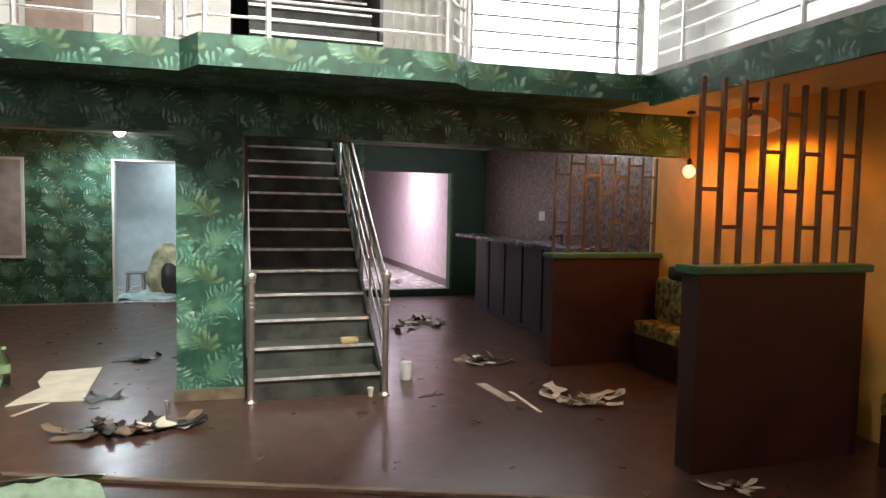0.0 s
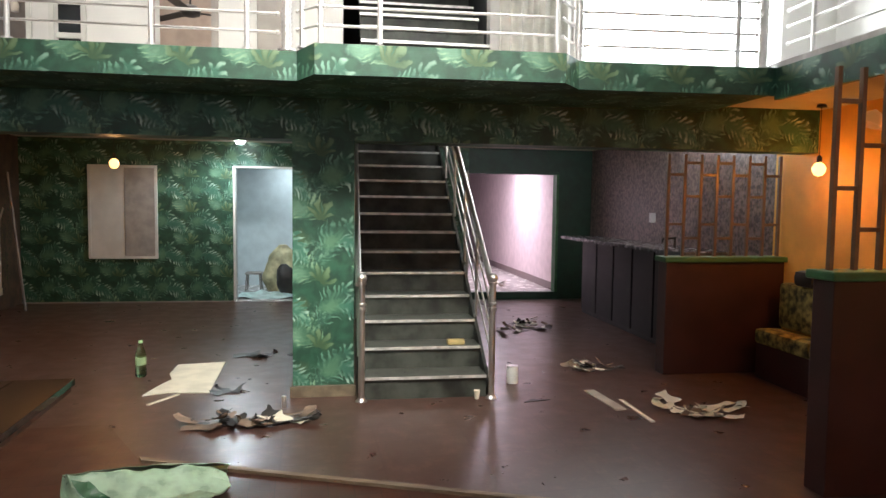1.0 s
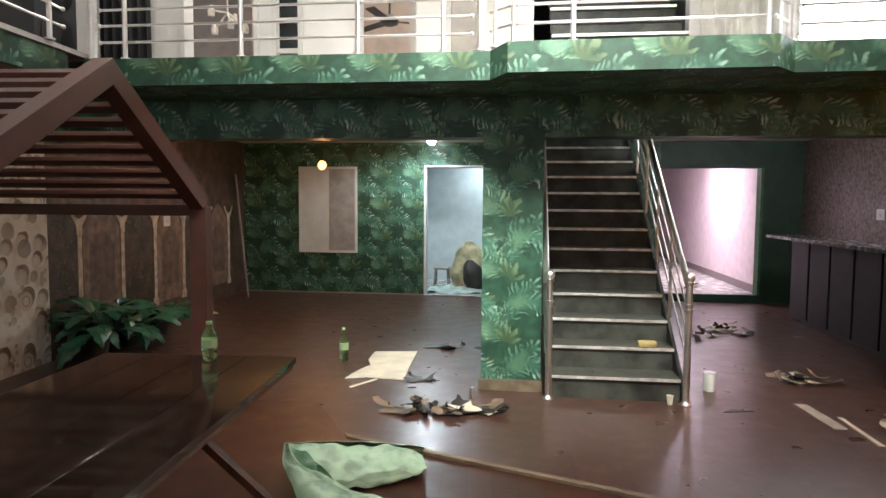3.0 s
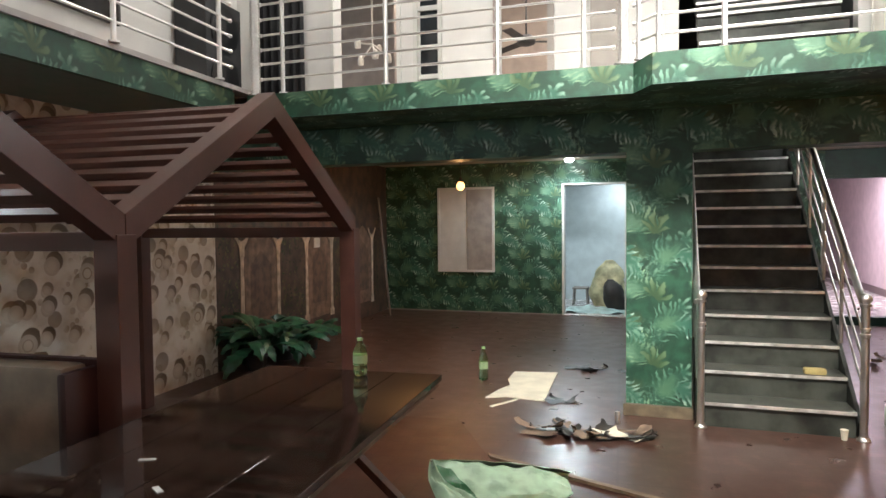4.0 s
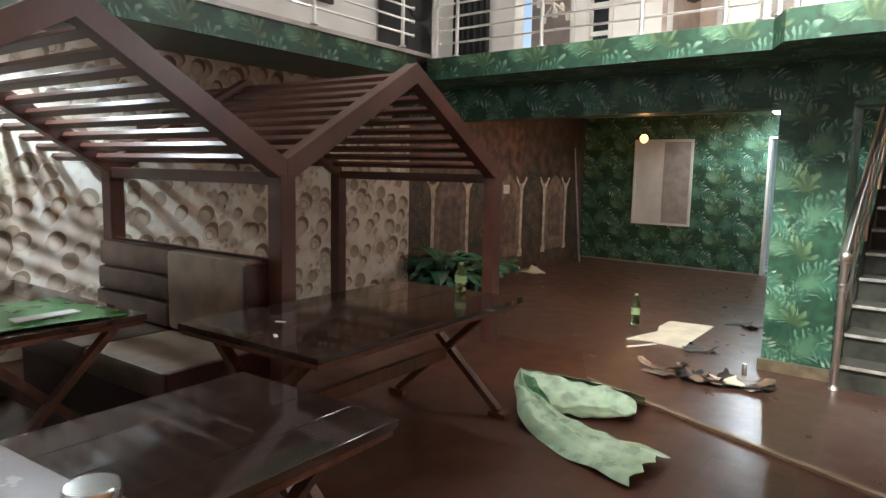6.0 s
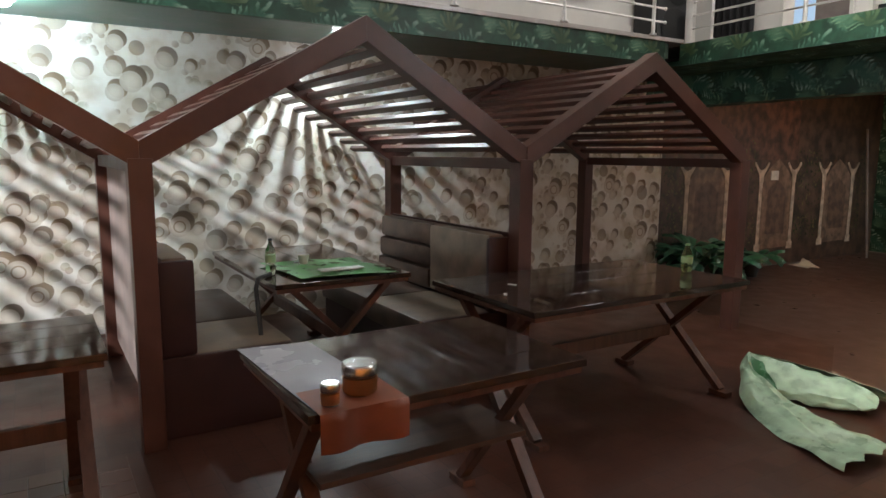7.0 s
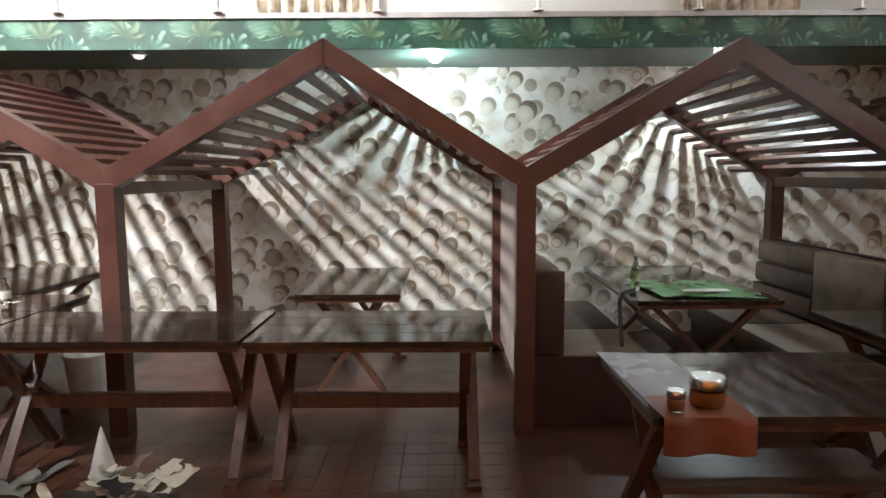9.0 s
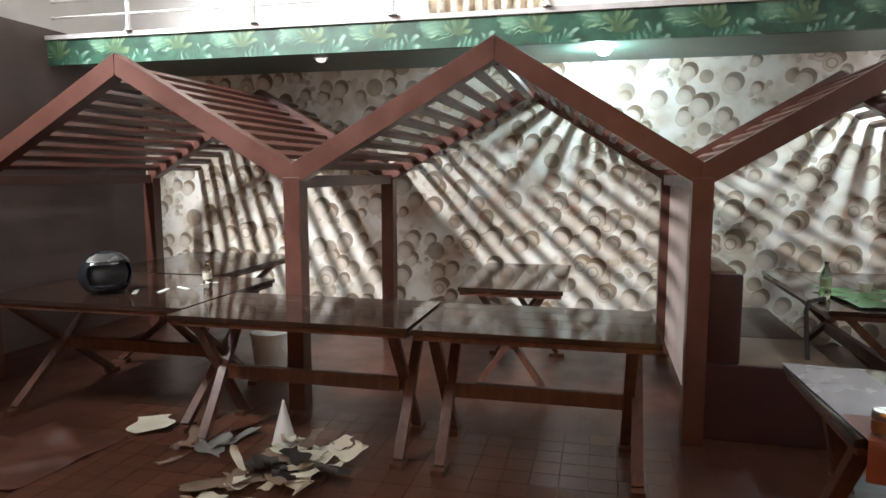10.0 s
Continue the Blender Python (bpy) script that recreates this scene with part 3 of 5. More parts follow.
# the upper wall: doors, a recess, the stairwell and a wide bright window
structure("upper_wall_north", boxes(
    (-5.0, UY, 2.56, -3.15, UY + 0.15, 5.4), (-3.15, UY, 4.2, -2.47, UY + 0.15, 5.4), (-2.47, UY, 2.56, -2.26, UY + 0.15, 5.4),
    (-2.26, UY, 4.2, -2.05, UY + 0.15, 5.4), (-2.05, UY, 2.56, -1.47, UY + 0.15, 5.4), (-1.47, UY, 4.6, -1.01, UY + 0.15, 5.4),
    (-1.01, UY, 2.56, 0.10, UY + 0.15, 5.4), (0.10, UY, 4.9, 1.42, UY + 0.15, 5.4), (1.42, UY, 2.56, 2.24, UY + 0.15, 5.4),
    (2.24, UY, 5.0, 4.32, UY + 0.15, 5.4), (2.24, UY, 2.56, 4.32, UY + 0.15, 2.66), (4.32, UY, 2.56, 5.1, UY + 0.15, 5.4)), WHITEWALL, "white upper wall with doorways and a wide window")
structure("upper_column", boxes((-0.62, UY - 0.12, 2.56, -0.34, UY, 5.4), bev=0.006), GREYCOL, "grey-brown plastered column on the gallery")
structure("upper_room_walls", boxes((-5.0, 9.6, 2.56, 0.05, 9.75, 5.4), (-2.3, UY + 0.15, 2.56, -2.28, 9.6, 5.4), (-3.3, 8.2, 2.56, -2.3, 8.3, 5.4)), plain("tan_room_wall", (0.42, 0.33, 0.27), 0.7, vary=0.08), "tan walls of the upper rooms")
structure("upper_room_floor", boxes((-5.0, UY, 2.556, 0.10, 9.8, 2.60)), TILE, "pale tiled floor of the upper rooms")
# the opening over the atrium is assumed, to go with the roof fill
structure("roof", boxes((-5.4, -7.4, 5.4, -0.6, 13.0, 5.55), (2.0, -7.4, 5.4, 6.6, 13.0, 5.55), (-0.6, -7.4, 5.4, 2.0, 0.2, 5.55), (-0.6, 2.2, 5.4, 2.0, 13.0, 5.55)), WHITEWALL, "plain white ceiling over the atrium with an assumed opening for the fill light")
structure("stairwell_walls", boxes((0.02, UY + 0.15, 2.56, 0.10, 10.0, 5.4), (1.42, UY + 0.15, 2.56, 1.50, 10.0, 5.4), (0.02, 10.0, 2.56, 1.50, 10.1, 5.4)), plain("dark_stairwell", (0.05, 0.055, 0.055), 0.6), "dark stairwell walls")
solid("backdrop", boxes((1.6, 7.3, 2.2, 5.6, 7.34, 5.6)), glowing("bright_outdoors", (0.92, 0.97, 1.0), 9.0), "blinding white daylight outside the window", "backdrop", kind="structure")

# the column beside the stair
col = thing("column", "square column papered with bright green jungle leaves", "column")
tagged(col, kind="structure")
part("shaft", boxes((-0.29, 5.633, 0.09, 0.195, 6.12, 2.50), bev=0.004), PAPER, col)
part("plinth", boxes((-0.31, 5.60, 0, 0.21, 6.14, 0.09), bev=0.005), plain("scuffed_plinth", (0.17, 0.13, 0.085), 0.5, vary=0.3), col, "scuffed brown plinth")

# corridor behind the bar side, one step up
structure("corridor_floor", boxes((1.9, YN + 0.15, 0.0, 3.75, 20.0, 0.12)), TILE, "pale tiled corridor floor")
structure("corridor_walls", boxes((3.68, YN + 0.15, 0.12, 3.8, 20.0, 2.6), (1.8, YN + 0.15, 0.12, 1.95, 20.0, 2.6), (1.8, 20.0, 0, 3.8, 20.1, 2.6)), plain("pink_white_wall", (0.72, 0.62, 0.64), 0.6, vary=0.06), "pinkish white corridor walls")
structure("corridor_ceiling", boxes((1.8, YN + 0.15, 2.5, 3.8, 20.0, 2.6)), WHITEWALL, "white corridor ceiling")
structure("baseboard_corridor", boxes((3.665, YN + 0.16, 0.121, 3.679, 20.0, 0.25)), plain("grey_skirting", (0.22, 0.17, 0.17), 0.4), "dark grey skirting tile")
fr = thing("door_frame", "plain green-edged frame of the corridor opening", "door frame")
tagged(fr, kind="structure")
part("jamb", boxes((3.63, YN - 0.02, 0.12, 3.675, YN + 0.17, 2.13), bev=0.003), GREENTRIM, fr)
part("jamb", boxes((2.10, YN - 0.02, 0.12, 2.14, YN + 0.17, 2.13), bev=0.003), plain("white_jamb", (0.5, 0.5, 0.47), 0.5), fr)
part("lintel", boxes((2.10, YN - 0.02, 2.09, 3.675, YN + 0.17, 2.13), bev=0.003), DARKGREEN, fr)

# store room behind the open doorway
structure("store_room_walls", boxes((-2.3, 13.2, 0, 0.7, 13.3, 2.6), (-2.4, YN + 0.15, 0, -2.3, 13.3, 2.6), (0.6, YN + 0.15, 0, 0.7, 13.3, 2.6)), plain("pale_blue_white_wall", (0.66, 0.72, 0.74), 0.7, vary=0.05), "pale bluish-white store room walls")
structure("store_room_ceiling", boxes((-2.4, YN + 0.15, 2.5, 0.7, 13.3, 2.6)), WHITEWALL, "white store room ceiling")
structure("store_room_floor", boxes((-2.3, YN, 0.001, 0.6, 13.2, 0.006)), TILE, "pale tiled store room floor")
fr = thing("door_frame", "thin white frame of the store room doorway", "door frame")
tagged(fr, kind="structure")
part("jamb", boxes((-1.60, YN - 0.015, 0, -1.565, YN + 0.16, 2.13), bev=0.003), SHUTTER, fr)
part("jamb", boxes((-0.62, YN - 0.015, 0, -0.585, YN + 0.16, 2.13), bev=0.003), SHUTTER, fr)
part("lintel", boxes((-1.565, YN - 0.015, 2.10, -0.62, YN + 0.16, 2.13), bev=0.003), SHUTTER, fr)

structure("baseboard_north", boxes((-5.2, YN - 0.012, 0.0, -1.605, YN - 0.0005, 0.018), (-0.58, YN - 0.012, 0.0, 2.09, YN - 0.0005, 0.018)), GREYCOL, "thin pale skirting strip under the jungle paper")

# shuttered window
win = thing("window_1", "white boarded window with one panel in shade", "window")
tagged(win, kind="structure")
part("window_frame", boxes((-3.72, YN - 0.025, 0.68, -3.68, YN, 2.11), (-2.76, YN - 0.025, 0.68, -2.72, YN, 2.11), (-3.68, YN - 0.025, 2.07, -2.76, YN, 2.11), (-3.68, YN - 0.025, 0.68, -2.76, YN, 0.72)), SHUTTER, win)
part("panel", boxes((-3.68, YN - 0.014, 0.72, -3.20, YN - 0.002, 2.07), bev=0.002), SHUTTER, win)
# the shade on this panel is put into its grey colour
part("panel", boxes((-3.198, YN - 0.020, 0.72, -2.76, YN - 0.002, 2.07), bev=0.002), plain("shaded_panel", (0.36, 0.33, 0.30), 0.5), win, "sliding panel coloured greyer for its shade")


# ---- staircase ----
RISE, GO, SX0, SX1, SY = 0.183, 0.26, 0.235, 1.275, 5.47


NOSE = plain("dulled_steel_nosing", (0.80, 0.80, 0.76), 0.42, 0.75, vary=0.2, scale=12)


def flight(name, label, x0, x1, y0, z0, count, rails):
    st = thing(name, label, "staircase")
    for i in range(count):
        y, z = y0 + i * GO, z0 + i * RISE
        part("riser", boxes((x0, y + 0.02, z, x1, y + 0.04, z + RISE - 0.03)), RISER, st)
        tr = part("tread", boxes((x0, y, z + RISE - 0.03, x1, y + GO + 0.04, z + RISE), bev=0.003), TREAD, st)
        part("nosing", boxes((x0, y - 0.006, z + RISE - 0.022, x1, y - 0.0005, z + RISE + 0.002), bev=0.0015), NOSE, tr, "bright steel nosing strip")
    bm = bmesh.new()
    for x in (x0 - 0.02, x1 + 0.02):
        beam_between(bm, (x, y0 + 0.05, z0 + 0.02), (x, y0 + count * GO, z0 + count * RISE - 0.03), 0.03, 0.24)
    if rails:
        part("stringer", bm, RISER, st)
    else:
        bm.free()
    return st


flight("staircase", "straight dark stone staircase with bright steel nosings", SX0 + 0.02, SX1 - 0.02, SY, 0.0, 13, True)
flight("upper_staircase", "dark upper stair flight with steel nosings", 0.25, 1.36, 5.75, 2.57, 10, False)


def newel(x, y, z, tall):
    nw = thing("newel_post", "polished steel newel post with a ball top", "newel post", Matrix.Translation((x, y, z)), "stair newel posts")
    part("foot", lathe([(0.045, 0), (0.045, 0.008), (0.032, 0.02), (0.03, 0.03)]), STEEL, nw, smooth=True)
    part("shaft", lathe([(0.026, 0.02), (0.026, tall - 0.30), (0.034, tall - 0.295), (0.034, tall - 0.275), (0.026, tall - 0.27), (0.026, tall - 0.255), (0.034, tall - 0.25), (0.034, tall - 0.235), (0.026, tall - 0.23), (0.026, tall - 0.09), (0.036, tall - 0.085), (0.036, tall - 0.07)]), STEEL, nw, smooth=True)
    ball = bmesh.new()
    bmesh.ops.create_uvsphere(ball, u_segments=20, v_segments=12, radius=0.040)
    part("ball", moved(ball, 0, 0, tall - 0.036), STEEL, nw, smooth=True)


newel(0.25, 5.452, 0, 1.01)
newel(1.288, 5.435, 0, 1.01)


def stair_rail(x, label):
    sr = thing("stair_railing", label, "railing", group="stair railings")
    slope = RISE / GO
    y0, y1 = 5.46, 8.85

    def line(h):
        return (x, y0, RISE + h), (x, y1, RISE + h + (y1 - y0) * slope)
    part("handrail", rods((*line(0.74), 0.026)), STEEL, sr, smooth=True)
    for h in (0.54, 0.36, 0.18):
        part("rail", rods((*line(h), 0.009), n=8), STEEL, sr, smooth=True)
    for k in range(1, 6):
        y = y0 + k * 0.62
        z = RISE + (y - y0) * slope
        part("baluster", rods(((x, y, z - 0.06), (x, y, z + 0.74), 0.013), n=10), STEEL, sr, smooth=True)


stair_rail(0.225, "polished steel stair railing with thin rails")
stair_rail(1.285, "polished steel stair railing with thin rails")


# ---- gallery railings ----
def gallery_rail(a, b, z, posts, label, heavy=(), cut=0.03):
    a, b = Vector((*a, z)), Vector((*b, z))
    gr = thing("gallery_railing", label, "railing", group="gallery railings")
    way = (b - a).normalized()
    for s in posts:
        p = a + (b - a) * s
        big = s in heavy
        r = 0.030 if big else 0.017
        post = part("post", rods((p, p + Vector((0, 0, 0.92)), r)), STEEL, gr, smooth=True)
        part("flange", rods((p, p + Vector((0, 0, 0.012)), r * 2.0)), STEEL, post, smooth=True)
        if big:
            bm = bmesh.new()
            for k in range(28):
                rod(bm, p + Vector((0, 0, 0.05 + 0.03 * k)), p + Vector((0, 0, 0.064 + 0.03 * k)), r + 0.005, n=14)
            tagged(part("bead_ring", bm, STEEL, post, "stack of turned beads", smooth=True), kind="stuff")
    for h in (0.125, 0.245, 0.36, 0.475, 0.60, 0.72):
        part("rail", rods((a + way * cut + Vector((0, 0, h)), b - way * cut + Vector((0, 0, h)), 0.0095), n=8), STEEL, gr, smooth=True)
        for q in (a + way * cut, b - way * cut):
            bm = bmesh.new()
            bmesh.ops.create_uvsphere(bm, u_segments=10, v_segments=6, radius=0.016, matrix=Matrix.Translation(q + Vector((0, 0, h))))
            part("end_ball", bm, STEEL, gr, smooth=True)
    part("handrail", rods((a + Vector((0, 0, 0.92)), b + Vector((0, 0, 0.92)), 0.024)), STEEL, gr, smooth=True)


gallery_rail((-3.15, 4.93), (-0.27, 4.93), 2.562, (0.0, 0.09, 0.40, 0.70, 0.91, 1.0), "steel railing with thin rails along the stair-side gallery", (0.0, 1.0), 0.06)
gallery_rail((-0.20, 4.86), (-0.05, 4.70), 2.562, (0.25,), "short angled steel railing of the gallery", (), 0.01)
gallery_rail((-0.04, 4.70), (1.54, 4.66), 2.562, (0.0, 0.24, 0.985), "steel railing in front of the upper stair", (), 0.02)
gallery_rail((1.56, 4.67), (1.72, 4.86), 2.562, (0.9,), "short angled steel railing of the gallery", (), 0.01)
gallery_rail((1.75, 4.88), (3.12, 4.80), 2.562, (0.0, 0.86, 1.0), "steel railing below the bright window", (0.0, 1.0), 0.05)
gallery_rail((3.24, 4.72), (3.24, -5.0), 2.60, (0.03, 0.14, 0.25, 0.36, 0.47, 0.58, 0.69, 0.80, 0.91, 1.0), "steel railing along the east gallery")
FRAME[0] = WEST
gallery_rail((-2.86, 4.83), (-2.86, -4.55), 2.60, tuple((4.83 - y) / 9.38 for y in (4.65, 3.59, 2.52, 1.46, 0.40, -0.66, -1.72, -2.78, -3.84)), "steel railing with thin rails along the booth-side gallery")


# ---- booth pergolas ----
FX, BX, EAVE, RIDGE = -1.742, -3.417, 1.565, 2.20
JUNC = [4.42, 2.296, 0.188, -1.939, -4.12]
PEAK = [3.377, 1.261, -0.821, -3.03]
W = 0.098


def pergola(k):
    y0, y1, yp = JUNC[k], JUNC[k + 1], PEAK[k]
    pg = thing("pergola", "red-brown painted gabled timber pergola with a slatted roof over a booth", "pergola", Matrix.Translation((0, 0, 0)), "row of booth pergolas")
    for x, name in ((FX, "front_post"), (BX, "back_post")):
        if k == 0:
            part(name, boxes((x - W / 2 - 0.003, y0 - W / 2, DECK, x + W / 2 + 0.003, y0 + W / 2, EAVE - 0.075), bev=0.003), BROWN, pg)
        part(name, boxes((x - W / 2 - 0.003, y1 - W / 2, DECK, x + W / 2 + 0.003, y1 + W / 2, EAVE - 0.075), bev=0.003), BROWN, pg)
        for s, ya in ((1, y0), (-1, y1)):
            bm = bmesh.new()
            prof = [(ya, EAVE), (yp, RIDGE), (yp, RIDGE - 0.125), (ya, EAVE - 0.125)]
            v = [[bm.verts.new((x + dx, y, z)) for y, z in prof] for dx in (-W / 2 + (0.003 if s > 0 else 0), W / 2 - (0.003 if s > 0 else 0))]
            bm.faces.new(v[0])
            bm.faces.new(v[1][::-1])
            for i in range(4):
                j = (i + 1) % 4
                bm.faces.new((v[0][i], v[1][i], v[1][j], v[0][j]))
            bmesh.ops.bevel(bm, geom=bm.edges[:], offset=0.0015, segments=1, affect="EDGES")
            part("rafter", bm, BROWN, pg)
    for ya in ((y0, y1) if k == 0 else (y1,)):
        part("eave_beam", boxes((BX + W / 2, ya - 0.035, EAVE - 0.135, FX - W / 2, ya + 0.035, EAVE - 0.065), bev=0.004), BROWN, pg)
    part("ridge_beam", boxes((BX + W / 2, yp - 0.03, RIDGE - 0.135, FX - W / 2, yp + 0.03, RIDGE - 0.06), bev=0.004), BROWN, pg)
    for ya in (y0, y1):
        way = Vector((0, yp - ya, RIDGE - EAVE))
        up = Vector((0, -(RIDGE - EAVE) * (1 if yp > ya else -1), abs(yp - ya))).normalized()
        for i in range(10):
            c = Vector((0, ya, EAVE)) + way * (0.07 + i * 0.098) - up * 0.055
            bm = bmesh.new()
            jit = random.uniform(-0.004, 0.004)
            beam_between(bm, (-3.985, c.y + jit, c.z), (FX - W / 2 + 0.01, c.y - jit, c.z), 0.052, 0.030, up, 0.003)
            part("slat", bm, BROWN, pg)
    return pg


for k in range(4):
    pergola(k)


# ---- tables ----
def table(x0, y0, x1, y1, z, label, shelf=False):
    """A trestle table: plank top, crossed legs at both ends, foot blocks and a stretcher."""
    tb = thing("trestle_table", label, "table", Matrix.Translation(((x0 + x1) / 2, (y0 + y1) / 2, DECK)), "trestle tables")
    w, l, h = x1 - x0, y1 - y0, z - DECK
    turn = Matrix()
    if w > l:
        w, l, turn = l, w, pose(0, 0, 0, 0, 0, 90)

    def add(name, bm, mat, label=""):
        bmesh.ops.transform(bm, matrix=turn, verts=bm.verts)
        return part(name, bm, mat, tb, label)
    for i in range(4):
        a, b = -w / 2 + w * i / 4, -w / 2 + w * (i + 1) / 4
        add("top_plank", boxes((a + 0.001, -l / 2, h - 0.026, b - 0.001, l / 2, h), bev=0.0015), TOP)
    add("apron", boxes((-w / 2 + 0.012, -l / 2 + 0.012, h - 0.050, w / 2 - 0.012, l / 2 - 0.012, h - 0.0262)), LEG)
    for y in (-l / 2 + 0.09, l / 2 - 0.09):
        for s in (-1, 1):
            bm = bmesh.new()
            beam_between(bm, (s * (w / 2 - 0.09), y + s * 0.018, 0.03), (-s * (w / 2 - 0.12), y + s * 0.018, h - 0.05), 0.034, 0.050, (0, 1, 0), 0.003)
            leg = add("leg", bm, LEG)
            bm = boxes((s * (w / 2 - 0.09) - 0.055, y + s * 0.018 - 0.03, 0, s * (w / 2 - 0.09) + 0.055, y + s * 0.018 + 0.03, 0.03), bev=0.003)
            bmesh.ops.transform(bm, matrix=turn, verts=bm.verts)
            part("foot", bm, LEG, leg)
    add("stretcher", boxes((-0.02, -l / 2 + 0.13, h * 0.42, 0.02, l / 2 - 0.13, h * 0.42 + 0.07), bev=0.003), LEG)
    if shelf:
        add("shelf", boxes((-0.15, -l / 2 + 0.10, h * 0.42 + 0.0705, 0.15, l / 2 - 0.10, h * 0.42 + 0.09), bev=0.003), wood("pale_shelf_wood", (0.060, 0.028, 0.016), (0.11, 0.056, 0.033), 0.45, 1), "paler lower shelf board")
    return tb


TT = 0.84
table(-3.30, 0.82, -1.89, 1.62, TT, "dark trestle table with a green cloth on it")
table(-1.62, 1.60, -0.75, 3.13, TT, "long dark glossy trestle table with a bottle on it")
table(-0.84, 0.36, -0.16, 1.34, TT, "dark trestle table with a white sheet and jars", True)
table(-1.67, -1.07, -1.03, -0.03, TT, "dark trestle table with a glossy planked top")
table(-1.68, -2.29, -1.05, -1.09, TT, "dark trestle table pushed against its neighbour")
table(-2.18, -3.58, -1.20, -2.31, TT, "dark trestle table holding a helmet and a bottle")
table(-3.25, -1.10, -2.13, -0.48, TT, "small dark trestle table inside a booth")
table(-3.38, -3.68, -2.22, -2.74, TT, "dark trestle table inside a booth by the wall")


# ---- booth sofas ----
def sofa(x0, x1, yback, way, label, pale_from, board):
    """A bench with an upholstered back; way is +1 where it faces north, -1 where it faces south."""
    so = thing("booth_sofa", label, "sofa", group="booth sofas")
    ys = sorted

    def b(xa, xb, d0, d1, za, zb, bev):
        lo, hi = ys((yback + way * d0, yback + way * d1))
        return boxes((xa, lo, za, xb, hi, zb), bev=bev)
    part("base", b(x0, x1, 0.03, 0.60, DECK, 0.42, 0.006), MAROON, so)
    cut = x0 + (x1 - x0) * pale_from
    part("seat_cushion", b(x0 + 0.01, cut - 0.004, 0.12, 0.64, 0.421, 0.57, 0.035), SOFA, so, smooth=True)
    part("seat_cushion", b(cut + 0.004, x1 - 0.01, 0.12, 0.64, 0.421, 0.57, 0.035), SOFA_PALE, so, "beige seat cushion", smooth=True)
    for i, (za, zb) in enumerate(((0.575, 0.72), (0.724, 0.87), (0.874, 1.035))):
        part("back_roll", b(x0 + 0.01, cut - 0.004, 0.02, 0.15 - 0.015 * i, za, zb, 0.03), SOFA, so, smooth=True)
    part("back_cushion", b(cut + 0.004, x1 - 0.03, 0.02, 0.145, 0.575, 1.035, 0.03), SOFA_PALE, so, "beige back cushion", smooth=True)
    part("end_panel", b(x1 - 0.028, x1 + 0.004, 0.0, 0.62, DECK, 0.56, 0.006), MAROON, so)
    part("end_panel", b(x1 - 0.034, x1 + 0.006, 0.0, 0.165, 0.562, 1.02, 0.018), MAROON, so, smooth=True)
    if board:
        part("back_board", boxes((x0, yback - 0.045, 0.28, x1 - 0.02, yback - 0.012, 1.44), bev=0.003), PALEPANEL, so, "pale tall back board")
    else:
        part("back_board", b(x0, x1, -0.02, 0.018, 0.30, 1.04, 0.004), MAROON, so)
    return so


sofa(-3.36, -1.80, 2.27, -1, "brown and beige leatherette booth sofa with a ribbed back", 0.52, False)
sofa(-3.36, -1.80, 0.245, 1, "maroon-sided booth sofa with a tall pale back board", 0.60, True)


# ---- lights ----
def downlight(x, y, z, lit, label, r=0.055):
    dl = thing("downlight", label, "ceiling light", Matrix.Translation((x, y, z)), "downlights")
    part("rim", lathe([(r + 0.016, 0.0), (r + 0.014, -0.008), (r, -0.010), (r - 0.004, -0.004)][::-1]), SHUTTER, dl, smooth=True)
    lens = part("lens", lathe([(r * 0.25, -0.85 * r), (r * 0.65, -0.70 * r), (r * 0.92, -0.38 * r), (r - 0.002, -0.004)]), lit, dl, smooth=True)
    lens.visible_shadow = False


FRAME[0] = WEST
LIT = glowing("lit_lens", (0.9, 0.97, 1.0), 40.0)
downlight(-3.47, -0.29, 2.418, LIT, "bright white downlight in the green soffit", 0.052)
downlight(-3.47, 1.86, 2.418, LIT, "bright white downlight in the green soffit", 0.052)
downlight(-3.32, -2.46, 2.418, glowing("dim_lens", (1.0, 0.95, 0.88), 1.4), "dim white downlight in the green soffit", 0.042)
FRAME[0] = NORTH
downlight(-1.43, 10.66, 2.497, LIT, "bright white downlight in the cream ceiling", 0.075)


def bulb(x, y, z, drop, label):
    bl = thing("bulb_lamp", label, "lamp", Matrix.Translation((x, y, z)), "warm bulbs")
    part("cord", rods(((0, 0, 0.09), (0, 0, drop), 0.003), n=6), BLACKSCRAP, bl)
    part("socket", lathe([(0.014, 0.03), (0.02, 0.035), (0.02, 0.08), (0.008, 0.095)]), BLACKSCRAP, bl, smooth=True)
    globe = part("bulb", lathe([(0.008, -0.080), (0.034, -0.068), (0.052, -0.038), (0.054, -0.008), (0.038, 0.020), (0.018, 0.036)]), glowing("bulb_glow", (1.0, 0.52, 0.19), 3.2), bl, "glowing orange bulb", smooth=True)
    globe.visible_shadow = False
    part("rose", lathe([(0.04, drop - 0.02), (0.036, drop - 0.004), (0.03, drop)]), BLACKSCRAP, bl, smooth=True)


bulb(-2.493, 8.40, 2.005, 0.49, "glowing warm bulb hanging on a black cord")
bulb(4.02, 5.32, 1.905, 0.51, "glowing warm bulb by the ochre wall")
for by in EAST_BULBS:
    bulb(3.92, by, 1.905, 0.51, "glowing warm bulb by the ochre wall")


